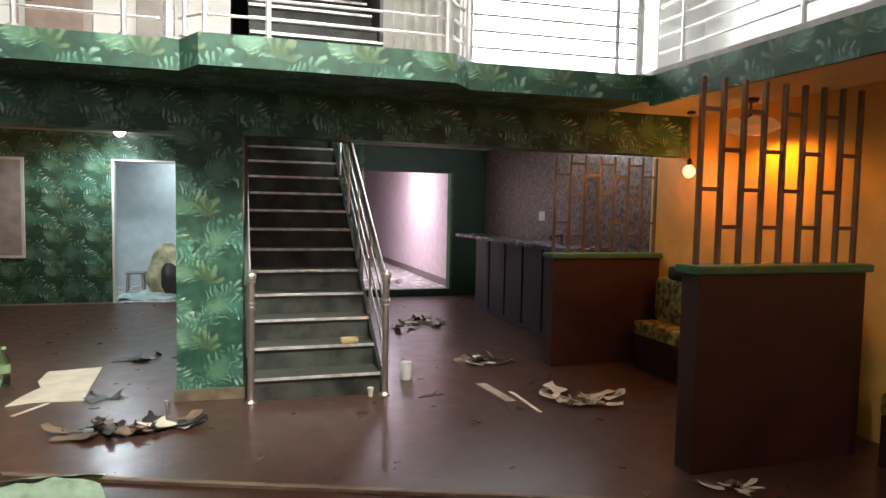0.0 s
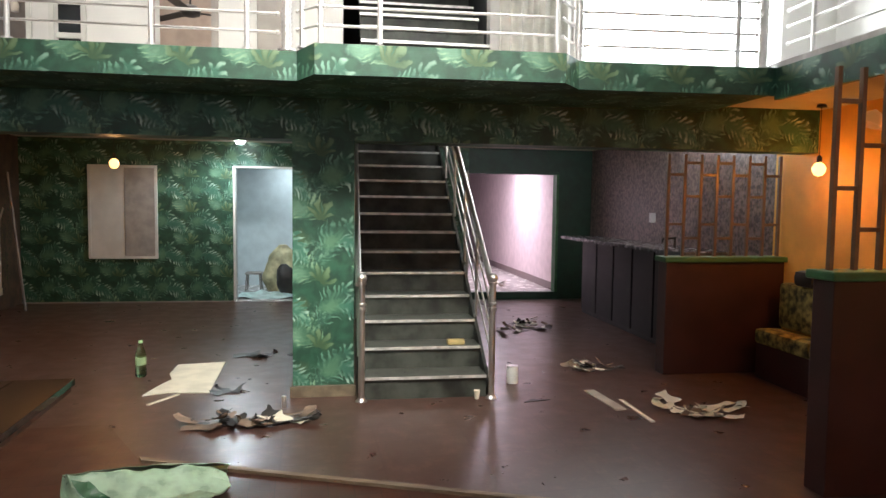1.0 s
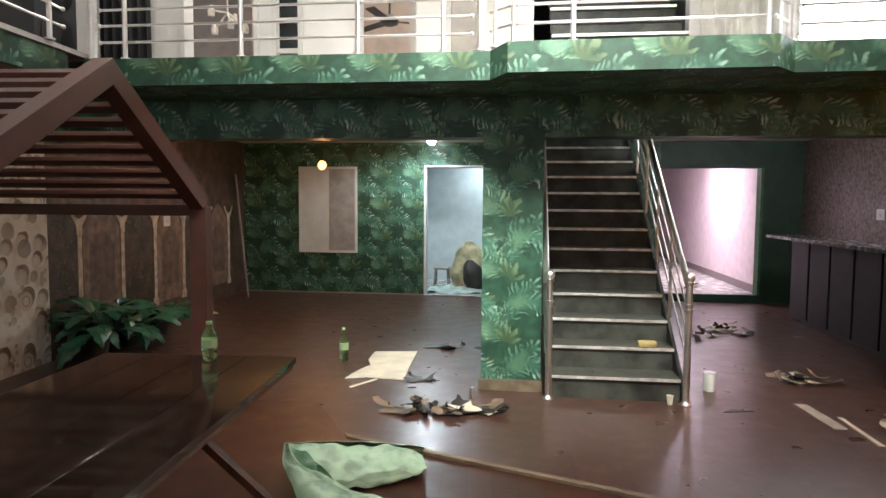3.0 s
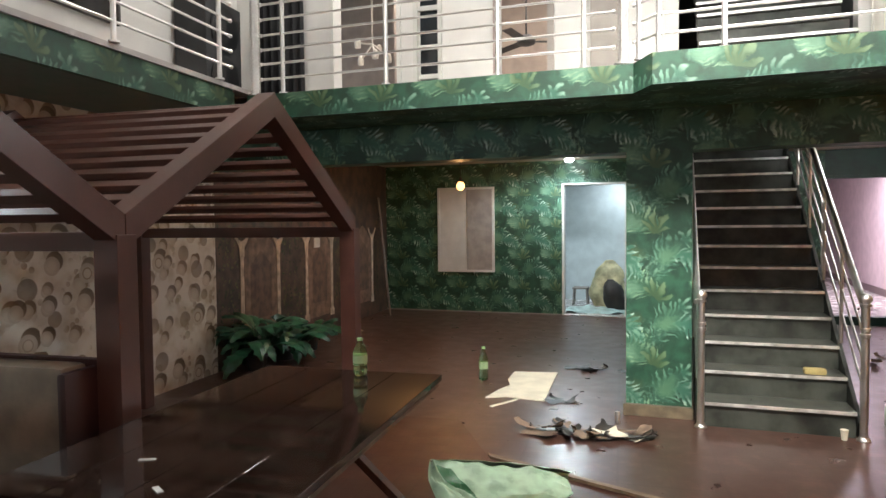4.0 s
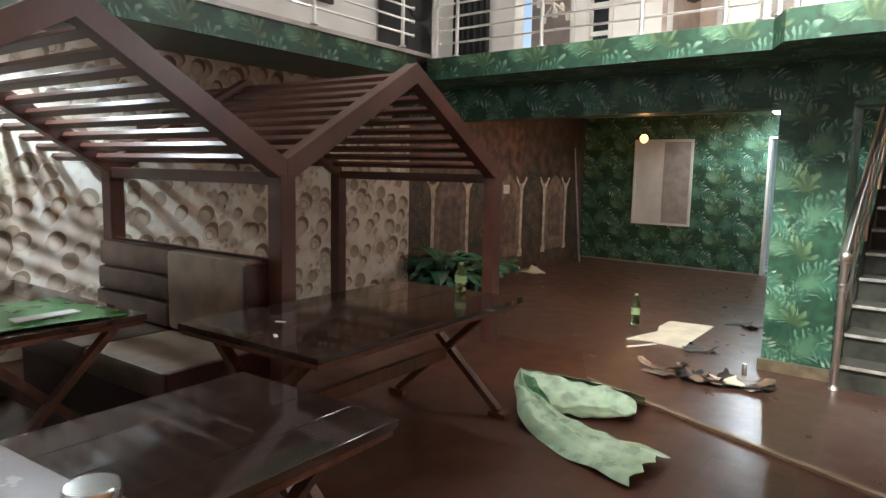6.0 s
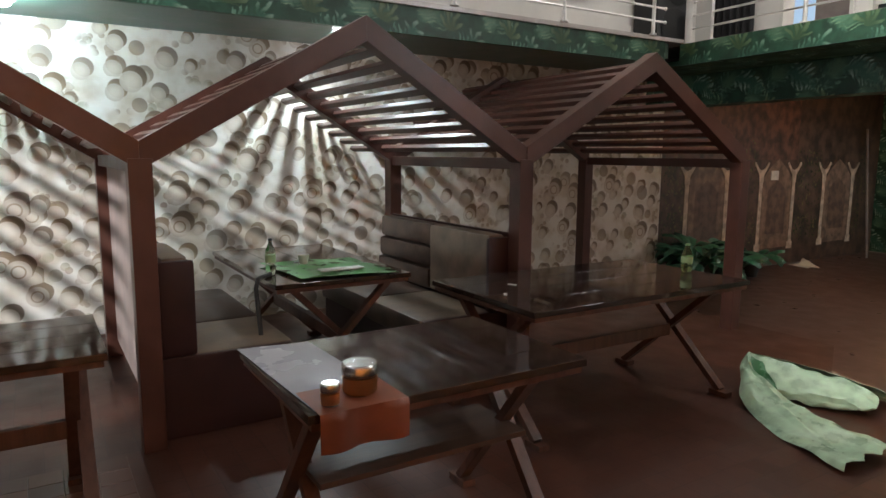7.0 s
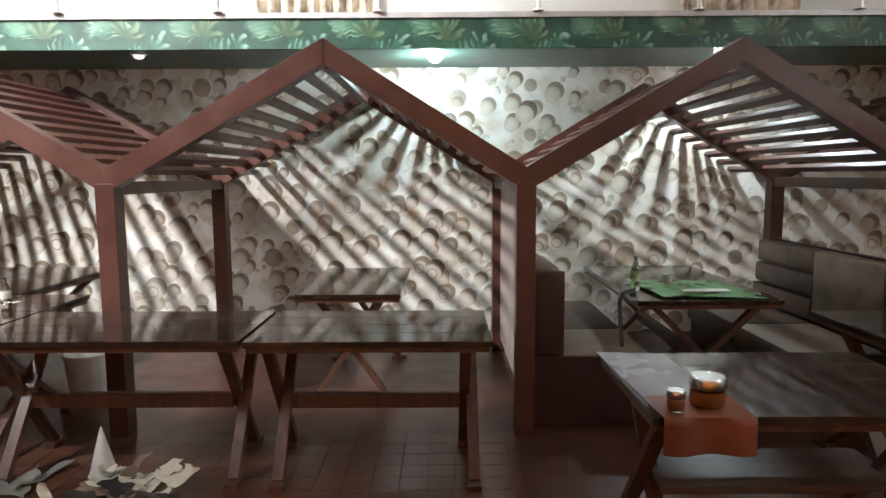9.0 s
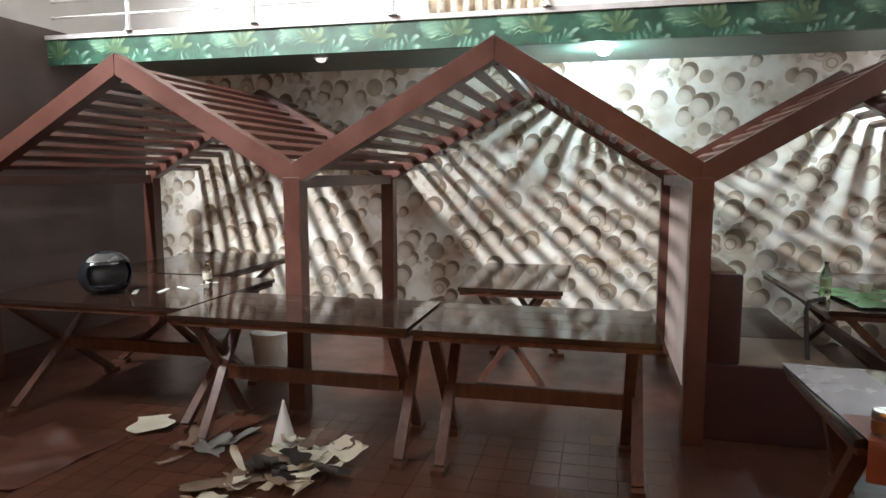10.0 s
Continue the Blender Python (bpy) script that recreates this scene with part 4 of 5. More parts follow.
def petal_lamp(x, y, z, drop):
    """A ceiling lamp with glass petals round a dark hub."""
    pl = thing("petal_lamp", "warm ceiling lamp with frosted glass petals behind the lattice", "ceiling light", Matrix.Translation((x, y, z)))
    part("canopy", lathe([(0.05, drop - 0.03), (0.06, drop - 0.01), (0.06, drop)]), BLACKSCRAP, pl, smooth=True)
    part("stem", rods(((0, 0, 0.03), (0, 0, drop - 0.02), 0.010), n=8), BLACKSCRAP, pl, smooth=True)
    part("hub", lathe([(0.02, -0.03), (0.045, -0.01), (0.045, 0.03), (0.015, 0.05)]), BLACKSCRAP, pl, smooth=True)
    glass = glowing("frosted_petal", (0.55, 0.24, 0.07), 0.35)
    for k in range(5):
        a = 6.283 * k / 5 + 0.4
        petal = lathe([(0.012, 0.03), (0.045, 0.005), (0.072, -0.045), (0.078, -0.085), (0.070, -0.085), (0.040, 0.0)], 16)
        pt = part("petal", moved(petal, 0.12 * math.cos(a), 0.12 * math.sin(a), 0.0, 0, 22 * math.sin(a), -22 * math.cos(a)), glass, pl, "frosted warm glass petal", smooth=True)
        pt.visible_shadow = False


petal_lamp(4.00, 4.58, 2.24, 0.18)


# ---- bar and partitions ----
bar = thing("bar_counter", "dark panelled bar counter with a stone top", "bar counter")
part("top", boxes((3.28, 6.17, 1.09, 3.84, 9.70, 1.13), bev=0.005), plain("dull_stone_top", (0.10, 0.095, 0.10), 0.25, vary=0.3, scale=14), bar)
part("body", boxes((3.62, 6.19, 0, 3.80, 9.66, 1.089)), plain("dark_bar_body", (0.02, 0.018, 0.022), 0.5), bar)
for i in range(6):
    y = 6.22 + i * 0.575
    part("panel", boxes((3.595, y, 0.06, 3.619, y + 0.53, 1.05), bev=0.006), plain("dark_bar_panel", (0.014, 0.012, 0.016), 0.55, vary=0.3), bar)


def partition(x0, x1, y, tall, top, bars, rungs, mat, label):
    pt = thing("lattice_partition", label, "partition", group="lattice partitions")
    part("base", boxes((x0, y, 0, x1, y + 0.16, tall - 0.05), bev=0.006), MAROON, pt)
    part("cap", boxes((x0 - 0.03, y - 0.03, tall - 0.05, x1 + 0.03, y + 0.19, tall), bev=0.012), GREENTRIM, pt, "dark green cap")
    step = (x1 - x0 - 0.06) / (bars - 1)
    for i in range(bars):
        x = x0 + 0.03 + i * step
        part("upright", boxes((x - 0.013, y + 0.065, tall, x + 0.013, y + 0.095, top), bev=0.003), mat, pt)
        if i < bars - 1:
            for z in rungs[i % 2]:
                part("rung", boxes((x + 0.0135, y + 0.067, z - 0.012, x + step - 0.0135, y + 0.093, z + 0.012), bev=0.003), mat, pt)


partition(2.66, 3.90, 3.42, 1.22, 2.30, 9, ((1.66, 2.12), (1.44, 1.89)), plain("brown_metal_lattice", (0.17, 0.10, 0.06), 0.4, 0.3), "maroon booth back with a brown lattice above it")
partition(3.05, 4.24, 6.0, 1.10, 2.05, 8, ((1.40, 1.86), (1.27, 1.66, 1.97)), plain("tan_metal_lattice", (0.17, 0.12, 0.09), 0.35, 0.4), "maroon partition with a tan metal lattice beside the bar")


def floral_bench(y0, y1, label):
    fb = thing("booth_bench", label, "bench", group="floral benches")
    part("base", boxes((3.88, y0, 0, 4.22, y1, 0.32), bev=0.006), MAROON, fb)
    n = max(2, round((y1 - y0) / 0.7))
    for i in range(n):
        a, b = y0 + (y1 - y0) * i / n + 0.005, y0 + (y1 - y0) * (i + 1) / n - 0.005
        part("seat_cushion", boxes((3.85, a, 0.321, 4.10, b, 0.46), bev=0.035), FLORAL, fb, smooth=True)
        part("back_cushion", boxes((4.08, a, 0.465, 4.22, b, 0.88), bev=0.04), FLORAL, fb, smooth=True)


floral_bench(3.70, 5.85, "yellow floral upholstered bench along the ochre wall")
floral_bench(0.9, 3.25, "yellow floral upholstered bench along the ochre wall")
tap = thing("bar_tap", "small black tap on the bar counter", "tap")
part("stem", rods(((3.6, 6.9, 1.13), (3.6, 6.9, 1.24), 0.014)), BLACKSCRAP, tap)
part("spout", rods(((3.61, 6.9, 1.235), (3.47, 6.92, 1.22), 0.012), ((3.47, 6.92, 1.225), (3.47, 6.92, 1.18), 0.011)), BLACKSCRAP, tap)
solid("black_pouch", boxes((4.00, 5.32, 0.879, 4.22, 5.56, 1.02), bev=0.05), BLACKSCRAP, "crumpled black bag on the bench back", "bag", smooth=True)


def switch(name, m, label):
    sw = thing(name, label, "switch plate", m)
    part("plate", boxes((-0.006, -0.085, -0.065, 0.006, 0.085, 0.065), bev=0.003), SHUTTER, sw)
    for y in (-0.03, 0.0, 0.03):
        part("rocker", boxes((0.0062, y - 0.011, -0.022, 0.011, y + 0.011, 0.022), bev=0.002), SHUTTER, sw)


switch("switch_plate", Matrix.Translation((4.243, 8.75, 1.42)) @ pose(0, 0, 0, 0, 0, 180), "white switch plate on the bar wall")
FRAME[0] = WEST
switch("switch_plate", Matrix.Translation((-3.988, 8.51, 1.265)), "white switch plate on the mural wall")

# ---- mural: printed arches and pillars in very low relief ----
mural = thing("arch_mural", "brown wall mural of pale pillars and pointed garden arches", "mural")
PILLAR = plain("mural_pillar", (0.50, 0.41, 0.32), 0.5, vary=0.25, scale=9)
ARCHFILL = plain("mural_arch_shade", (0.19, 0.125, 0.090), 0.5, vary=0.35, scale=8)
ARCHDEEP = plain("mural_arch_depth", (0.125, 0.078, 0.055), 0.5, vary=0.35, scale=8)
IVY = [plain("mural_ivy_dark", (0.030, 0.045, 0.020), 0.6, vary=0.4), plain("mural_ivy_olive", (0.110, 0.100, 0.040), 0.6, vary=0.4)]


def relief(points, x0, x1):
    """A flat printed shape on the wall from (y, z) pairs, a few millimetres proud."""
    bm = bmesh.new()
    a = [bm.verts.new((x0, y, z)) for y, z in points]
    b = [bm.verts.new((x1, y, z)) for y, z in points]
    bm.faces.new(b)
    for k in range(len(a)):
        j = (k + 1) % len(a)
        bm.faces.new((a[k], a[j], b[j], b[k]))
    return bm


def arch_outline(ya, yb, z0, spring, rise):
    pts = [(ya, z0), (yb, z0), (yb, spring)]
    for k in range(1, 12):
        u = k / 12
        side = 1 - 2 * u
        pts.append(((ya + yb) / 2 + (yb - ya) / 2 * side, spring + rise * (1 - abs(side) ** 1.7) + 0.03 * math.exp(-(side / 0.18) ** 2)))
    return pts + [(ya, spring)]


part("canopy_print", relief([(6.215, 1.48), (9.05, 1.48), (9.05, 2.44), (6.215, 2.44)], -4.0, -3.9985), plain("mural_red_canopy", (0.105, 0.050, 0.032), 0.5, vary=0.55, scale=6), mural, "reddish-brown printed tree canopy")
CAPITAL = [(-0.045, 1.17), (0.045, 1.17), (0.050, 1.27), (0.10, 1.33), (0.175, 1.43), (0.145, 1.45), (0.07, 1.36), (0.0, 1.335), (-0.07, 1.36), (-0.145, 1.45), (-0.175, 1.43), (-0.10, 1.33), (-0.050, 1.27)]
for ya, yb in ((6.69, 7.48), (8.22, 8.99), (9.77, 10.57)):
    part("arch", relief(arch_outline(ya + 0.05, yb - 0.05, 0.25, 1.22, 0.24), -4.0, -3.9975), ARCHFILL, mural)
    part("arch_panel", relief(arch_outline(ya + 0.17, yb - 0.17, 0.45, 1.05, 0.14), -3.9976, -3.9962), ARCHDEEP, mural)
for y in (6.69, 7.48, 8.22, 8.99, 9.77, 10.57):
    pil = part("pillar", boxes((-3.9999, y - 0.036, 0.32, -3.994, y + 0.036, 1.168), (-3.9999, y - 0.065, 0.22, -3.993, y + 0.065, 0.319)), PILLAR, mural)
    part("capital", relief([(y + dy, z) for dy, z in CAPITAL], -3.9999, -3.9925), PILLAR, pil)
rng = random.Random(31)
for mat in IVY:
    bm = bmesh.new()
    for ya, yb, count in ((6.24, 6.62, 90), (7.56, 8.16, 130), (9.06, 9.70, 130), (10.64, 10.95, 50)):
        for _ in range(count):
            y, z, r, a = rng.uniform(ya, yb), rng.uniform(0.30, 1.62), rng.uniform(0.012, 0.034), rng.uniform(0, 3.14)
            z = z if rng.random() < 0.6 else rng.choice((0.55, 1.35)) + rng.gauss(0, 0.14)
            ring = [(r, 0), (0, 0.55 * r), (-r, 0), (0, -0.55 * r)]
            x = -3.9965 + rng.uniform(0, 0.002)
            bm.faces.new([bm.verts.new((x, y + u * math.cos(a) - v * math.sin(a), z + u * math.sin(a) + v * math.cos(a))) for u, v in ring])
    tagged(part("ivy_print", bm, mat, mural, "printed ivy leaves"), kind="stuff")
solid("crumpled_paper", moved(ribbon_scrap(0.30, 0.26, 1.1, 0.5, 41), -3.72, 8.78, 0.002, 75), PAPERWHITE, "crumpled pale paper on the floor by the mural", "paper", smooth=True)
pole = solid("pole", rods(((-3.68, 10.55, 0.0), (-3.96, 10.80, 1.95), 0.017)), plain("grey_pole", (0.22, 0.19, 0.17), 0.5), "thin grey pole leaning on the mural wall", "pole", smooth=True)


# ---- plant ----
def leaf_mesh():
    bm = bmesh.new()
    n, rows = 10, []
    for i in range(n + 1):
        s = i / n
        w = 0.085 * math.sin(math.pi * min(1.0, s * 0.93 + 0.05)) ** 0.8 * (0.72 if i % 2 else 1.0)
        z = 0.07 * math.sin(s * 2.4) - 0.10 * s * s
        rows.append([bm.verts.new((0.34 * s - (0.03 if abs(k) == 1 else 0), k * w, z - abs(k) * 0.018)) for k in (-1, 0, 1)])
    for a, b in zip(rows, rows[1:]):
        for k in range(2):
            bm.faces.new((a[k], a[k + 1], b[k + 1], b[k]))
    return mesh_of("leaf", bm, LEAF, True)


LEAFMESH = leaf_mesh()


def plant(x, y, count, tall, spread):
    pl = thing("foliage_plant", "bushy dark green plant with broad split leaves on the floor", "plant", Matrix.Translation((x, y, 0)), "floor plants")
    part("pot", lathe([(0.09, 0), (0.12, 0.16), (0.125, 0.16), (0.11, 0.15)]), BLACKSCRAP, pl, smooth=True)
    for k in range(count):
        a, t = random.uniform(0, 6.283), random.uniform(15, 75)
        r = random.uniform(0.02, spread)
        h = random.uniform(0.16, tall)
        st = Vector((r * math.cos(a), r * math.sin(a), h))
        lf = new("leaf", LEAFMESH)
        lf.parent = pl
        lf.matrix_local = Matrix.Translation(st) @ Matrix.Rotation(a + random.uniform(-0.5, 0.5), 4, "Z") @ Matrix.Rotation(radians(t - 50), 4, "Y") @ Matrix.Scale(random.uniform(0.7, 1.25), 4)
        if k % 2 == 0:
            part("stalk", rods(((0, 0, 0.1), st, 0.005), n=5), LEAF, pl)


plant(-3.68, 6.42, 44, 0.46, 0.24)
plant(-3.66, 6.98, 38, 0.40, 0.28)
plant(-3.64, 7.55, 24, 0.26, 0.28)


# ---- small things on the tables ----
def bottle(name, x, y, z, tall, r, glass, label, cap=(0.28, 0.45, 0.22), group="bottles", paper=None):
    bt = thing(name, label, "bottle", Matrix.Translation((x, y, z)), group)
    h = tall
    body = part("body", lathe([(r * 0.75, 0.0), (r, 0.012), (r, h * 0.22), (r * 0.9, h * 0.27), (r, h * 0.32), (r, h * 0.60), (r * 0.9, h * 0.68), (r * 0.42, h * 0.86), (r * 0.36, h * 0.93)]), glass, bt, smooth=True)
    part("label", lathe([(r + 0.0008, h * 0.34), (r + 0.0012, h * 0.36), (r + 0.0012, h * 0.53), (r + 0.0008, h * 0.55)]), paper or LABEL, bt, "pale paper label", smooth=True)
    part("cap", lathe([(r * 0.42, h * 0.93), (r * 0.42, h * 0.99), (r * 0.36, h)]), plain("cap_plastic", cap, 0.4), bt, smooth=True)
    return bt


bottle("plastic_bottle", -1.107, 3.045, TT, 0.168, 0.032, BOTTLE, "translucent green soft-drink bottle on the long table")
bottle("plastic_bottle", -2.22, 0.90, TT, 0.205, 0.028, PALEBOTTLE, "slim pale green clear bottle with a dark cap", (0.02, 0.03, 0.03))
bottle("plastic_bottle", -1.77, -2.53, TT, 0.165, 0.026, JARGLASS, "clear labelled bottle with a dark cap on the table", (0.02, 0.02, 0.02), paper=PAPERWHITE)
FRAME[0] = NORTH
bottle("plastic_bottle", -1.662, 6.41, 0.0, 0.325, 0.045, BOTTLE, "translucent green soft-drink bottle on the floor")
FRAME[0] = WEST


def jar(x, y, r, h, label):
    j = thing("jar", label, "jar", Matrix.Translation((x, y, TT + 0.0065)), "jars")
    part("body", lathe([(r * 0.85, 0), (r, 0.008), (r, h * 0.62), (r * 0.88, h * 0.7)]), JARGLASS, j, smooth=True)
    part("contents", lathe([(r * 0.8, 0.004), (r * 0.93, 0.012), (r * 0.93, h * 0.55)]), plain("spice", (0.42, 0.15, 0.04), 0.8), j, "orange-brown spice", smooth=True)
    part("lid", lathe([(r * 0.98, h * 0.62), (r * 1.04, h * 0.66), (r * 1.04, h * 0.92), (r * 0.95, h), (r * 0.3, h)]), plain("bright_lid", (0.62, 0.60, 0.56), 0.24, 1.0), j, "shiny steel lid", smooth=True)


jar(-0.245, 0.545, 0.050, 0.088, "squat clear jar with a steel lid")
jar(-0.195, 0.435, 0.026, 0.062, "small clear jar with a steel lid")


def lay(x0, y0, x1, y1, z, wave=0.002, skew=0.0):
    def fn(s, t):
        return (x0 + (x1 - x0) * s + skew * t, y0 + (y1 - y0) * t + skew * s, z + wave * (1 + noise.noise(Vector((s * 3 + x0, t * 3 + y0, 1)))))
    return fn


solid("white_sheet", sheet(12, 10, lay(-0.845, 0.355, -0.18, 0.60, TT + 0.0025, 0.0012, 0.03)), plain("white_plastic_sheet", (0.36, 0.36, 0.40), 0.25, vary=0.06), "white plastic sheet lying on the table end", "sheet", smooth=True)


def drape(s, t):
    x = -0.33 + 0.19 * min(1.0, s / 0.55)
    z = TT + 0.0052 if s < 0.55 else TT + 0.0052 - (s - 0.55) / 0.45 * 0.11
    return (x + (0.012 * math.sin(t * 9) if s > 0.55 else 0), 0.385 + 0.26 * t, z)


solid("orange_cloth", sheet(20, 12, drape), plain("orange_brown_cloth", (0.21, 0.058, 0.026), 0.5, vary=0.15), "orange-brown cloth hanging over the table edge under the jars", "cloth", smooth=True)
solid("green_cloth", sheet(16, 16, lay(-2.55, 0.93, -1.95, 1.50, TT + 0.003, 0.012, 0.05)), plain("bright_green_plastic", (0.045, 0.19, 0.04), 0.3, vary=0.3, scale=12), "crumpled bright green plastic cloth on the booth table", "cloth", smooth=True)
cup = thing("paper_cup", "small white paper cup on the booth table", "cup", Matrix.Translation((-2.38, 1.15, TT + 0.018)))
part("body", lathe([(0.024, 0), (0.034, 0.055), (0.036, 0.055), (0.032, 0.05), (0.023, 0.004)]), SHUTTER, cup, smooth=True)
solid("folded_napkin", boxes((-2.08, 1.12, TT + 0.027, -2.01, 1.38, TT + 0.034), bev=0.002), SHUTTER, "folded white napkin on the green cloth", "napkin")
for x, y, rz in ((-1.30, 1.90, 20), (-1.12, 1.72, -35)):
    solid("paper_scrap", moved(boxes((-0.024, -0.008, 0, 0.024, 0.008, 0.002)), x, y, TT + 0.001, rz), SHUTTER, "white paper scrap on the dark table", "paper", group="paper scraps")
for x, y, rz in ((-1.62, -2.72, 12), (-1.72, -2.66, 60), (-1.9, -2.6, -20), (-1.55, -2.85, 30)):
    solid("paper_scrap", moved(boxes((-0.06, -0.012, 0, 0.06, 0.012, 0.003)), x, y, TT + 0.001, rz), SHUTTER, "white paper scrap on the dark table", "paper", group="paper scraps")

# a cable that trails off the booth table
pts = [Vector((-2.16 + 0.22 * k / 12 - 0.05 * max(0.0, k / 12 - 0.6), 0.88 - 0.12 * min(1.0, k / 7), TT + 0.014 if k < 7 else TT + 0.014 - 0.05 * (k - 6))) for k in range(13)]
bm = bmesh.new()
rings = []
for k, p in enumerate(pts):
    way = (pts[min(k + 1, 12)] - pts[max(k - 1, 0)]).normalized()
    side = way.cross(Vector((0.3, 1.0, 0.2))).normalized()
    over = way.cross(side)
    rings.append([bm.verts.new(p + 0.012 * (side * math.cos(math.pi * i / 4) + over * math.sin(math.pi * i / 4))) for i in range(8)])
for ra, rb in zip(rings, rings[1:]):
    for i in range(8):
        bm.faces.new((ra[i], ra[(i + 1) % 8], rb[(i + 1) % 8], rb[i]))
bm.faces.new(rings[0][::-1])
bm.faces.new(rings[-1])
solid("cable", bm, BLACKSCRAP, "thick black cable trailing over the booth table edge", "cable", smooth=True)

# the helmet: a shell with a cut face opening, a visor and a trim band
helmet = thing("helmet", "black motorcycle helmet with a raised silvery visor", "helmet", Matrix.Translation((-1.50, -3.0, TT)) @ pose(0, 0, 0, 0, 0, 70))
bm = bmesh.new()
bmesh.ops.create_uvsphere(bm, u_segments=32, v_segments=20, radius=0.125)
for v in bm.verts:
    v.co.y *= 1.18
    v.co.z = max(v.co.z * 1.05, -0.10)
gone = [f for f in bm.faces if (c := f.calc_center_median()).x > 0.05 and -0.055 < c.z < 0.06]
bmesh.ops.delete(bm, geom=gone, context="FACES")
bmesh.ops.solidify(bm, geom=bm.faces[:], thickness=0.012)
part("shell", moved(bm, 0, 0, 0.11), plain("dark_helmet_gloss", (0.016, 0.018, 0.022), 0.2, vary=0.2), helmet, smooth=True)
bm = bmesh.new()
bmesh.ops.create_uvsphere(bm, u_segments=32, v_segments=20, radius=0.132)
for v in bm.verts:
    v.co.y *= 1.16
bmesh.ops.delete(bm, geom=[f for f in bm.faces if not ((c := f.calc_center_median()).x > 0.02 and 0.070 < c.z < 0.118)], context="FACES")
bmesh.ops.solidify(bm, geom=bm.faces[:], thickness=0.003)
part("visor", moved(bm, 0, 0, 0.11), plain("smoked_visor", (0.16, 0.16, 0.16), 0.25, 0.6), helmet, "raised silvery visor", smooth=True)
bm = bmesh.new()
bmesh.ops.create_uvsphere(bm, u_segments=20, v_segments=12, radius=0.105)
for v in bm.verts:
    v.co.y *= 1.15
    v.co.z = max(v.co.z, -0.09)
part("lining", moved(bm, 0, 0, 0.105), BLACKCLOTH, helmet, smooth=True)

bucket = thing("bucket", "white plastic bucket under the tables", "bucket", Matrix.Translation((-2.35, -2.45, DECK)))
part("body", lathe([(0.10, 0), (0.125, 0.26), (0.135, 0.26), (0.135, 0.28), (0.122, 0.28), (0.098, 0.01)]), SHUTTER, bucket, smooth=True)
bm = bmesh.new()
pts = [Vector((0.135 * math.cos(a), 0.0, 0.27 - 0.12 * math.sin(a))) for a in [math.pi * k / 12 for k in range(13)]]
for a, b in zip(pts, pts[1:]):
    rod(bm, a + Vector((0, 0.138, 0)), b + Vector((0, 0.138, 0)), 0.003, n=6)
part("handle", bm, STEEL, bucket)


# ---- litter on the floors ----
def litter_pile(x, y, z, sx, sy, count, mats, size, label, seed, tall=0.05):
    rng = random.Random(seed)
    pile = thing("litter_pile", label, "litter", Matrix.Translation((x, y, z)), "litter piles")
    for i in range(count):
        bm = ribbon_scrap(size * rng.uniform(0.5, 1.3), size * rng.uniform(0.16, 0.50), rng.choice((-1, 1)) * rng.uniform(0.2, 1.9), rng.uniform(-0.7, 0.7), seed * 50 + i)
        moved(bm, rng.gauss(0, 0.42) * sx, rng.gauss(0, 0.42) * sy, 0.002 + rng.uniform(0, tall) * (i / count), rng.uniform(0, 360), rng.uniform(-12, 12))
        low = min(v.co.z for v in bm.verts)
        if low < 0.001:
            moved(bm, 0, 0, 0.001 - low)
        part("scrap", bm, rng.choice(mats), pile, smooth=True)


litter_pile(-0.98, -1.62, DECK + 0.004, 0.34, 0.26, 52, (PAPERWHITE, PAPERWHITE, PAPERWHITE, PAPERBROWN, BLACKSCRAP), 0.21, "heap of curled cream and brown vinyl offcuts on the parquet", 3, 0.10)
litter_pile(-1.12, -2.18, DECK + 0.004, 0.16, 0.20, 7, (PAPERBROWN, plain("grey_vinyl", (0.22, 0.22, 0.20), 0.5)), 0.20, "grey and brown curled vinyl strips on the parquet", 5)
solid("vinyl_sheet", sheet(26, 18, lambda s, t: (-1.18 + 0.62 * s + 0.06 * t, -3.15 + 0.55 * t - 0.08 * s, DECK + 0.008 + 0.075 * max(0.0, noise.noise(Vector((s * 3.1, t * 2.3, 4)))) + 0.004 * noise.noise(Vector((s * 11, t * 9, 2)))), 0.003), plain("red_brown_vinyl", (0.095, 0.034, 0.020), 0.5, vary=0.2), "rumpled red-brown vinyl sheet on the parquet", "vinyl sheet", smooth=True)
solid("paper_sheet", moved(ribbon_scrap(0.28, 0.20, 0.35, 0.2, 11), -1.42, -2.66, DECK + 0.005, 30), PAPERWHITE, "torn cream paper sheet on the parquet", "paper", smooth=True)
bm = bmesh.new()
bmesh.ops.create_cone(bm, cap_ends=False, segments=20, radius1=0.060, radius2=0.004, depth=0.22)
bmesh.ops.solidify(bm, geom=bm.faces[:], thickness=0.002)
solid("paper_cone", moved(bm, -1.26, -1.80, DECK + 0.115), plain("silvery_white_paper", (0.6, 0.6, 0.58), 0.3), "rolled white paper cone standing on the parquet", "paper", smooth=True)
FRAME[0] = NORTH
litter_pile(-0.55, 5.02, 0.0, 0.38, 0.16, 34, (PAPERBROWN, BLACKSCRAP, BLACKSCRAP, BLACKSCRAP, PAPERBROWN, PAPERBROWN, PAPERWHITE), 0.22, "heap of dark and brown torn strips on the floor", 8, 0.05)
litter_pile(2.78, 4.86, 0.0, 0.30, 0.24, 24, (PAPERWHITE, PAPERWHITE, PAPERBROWN, PAPERWHITE), 0.20, "heap of cream and brown torn paper on the floor", 9, 0.05)
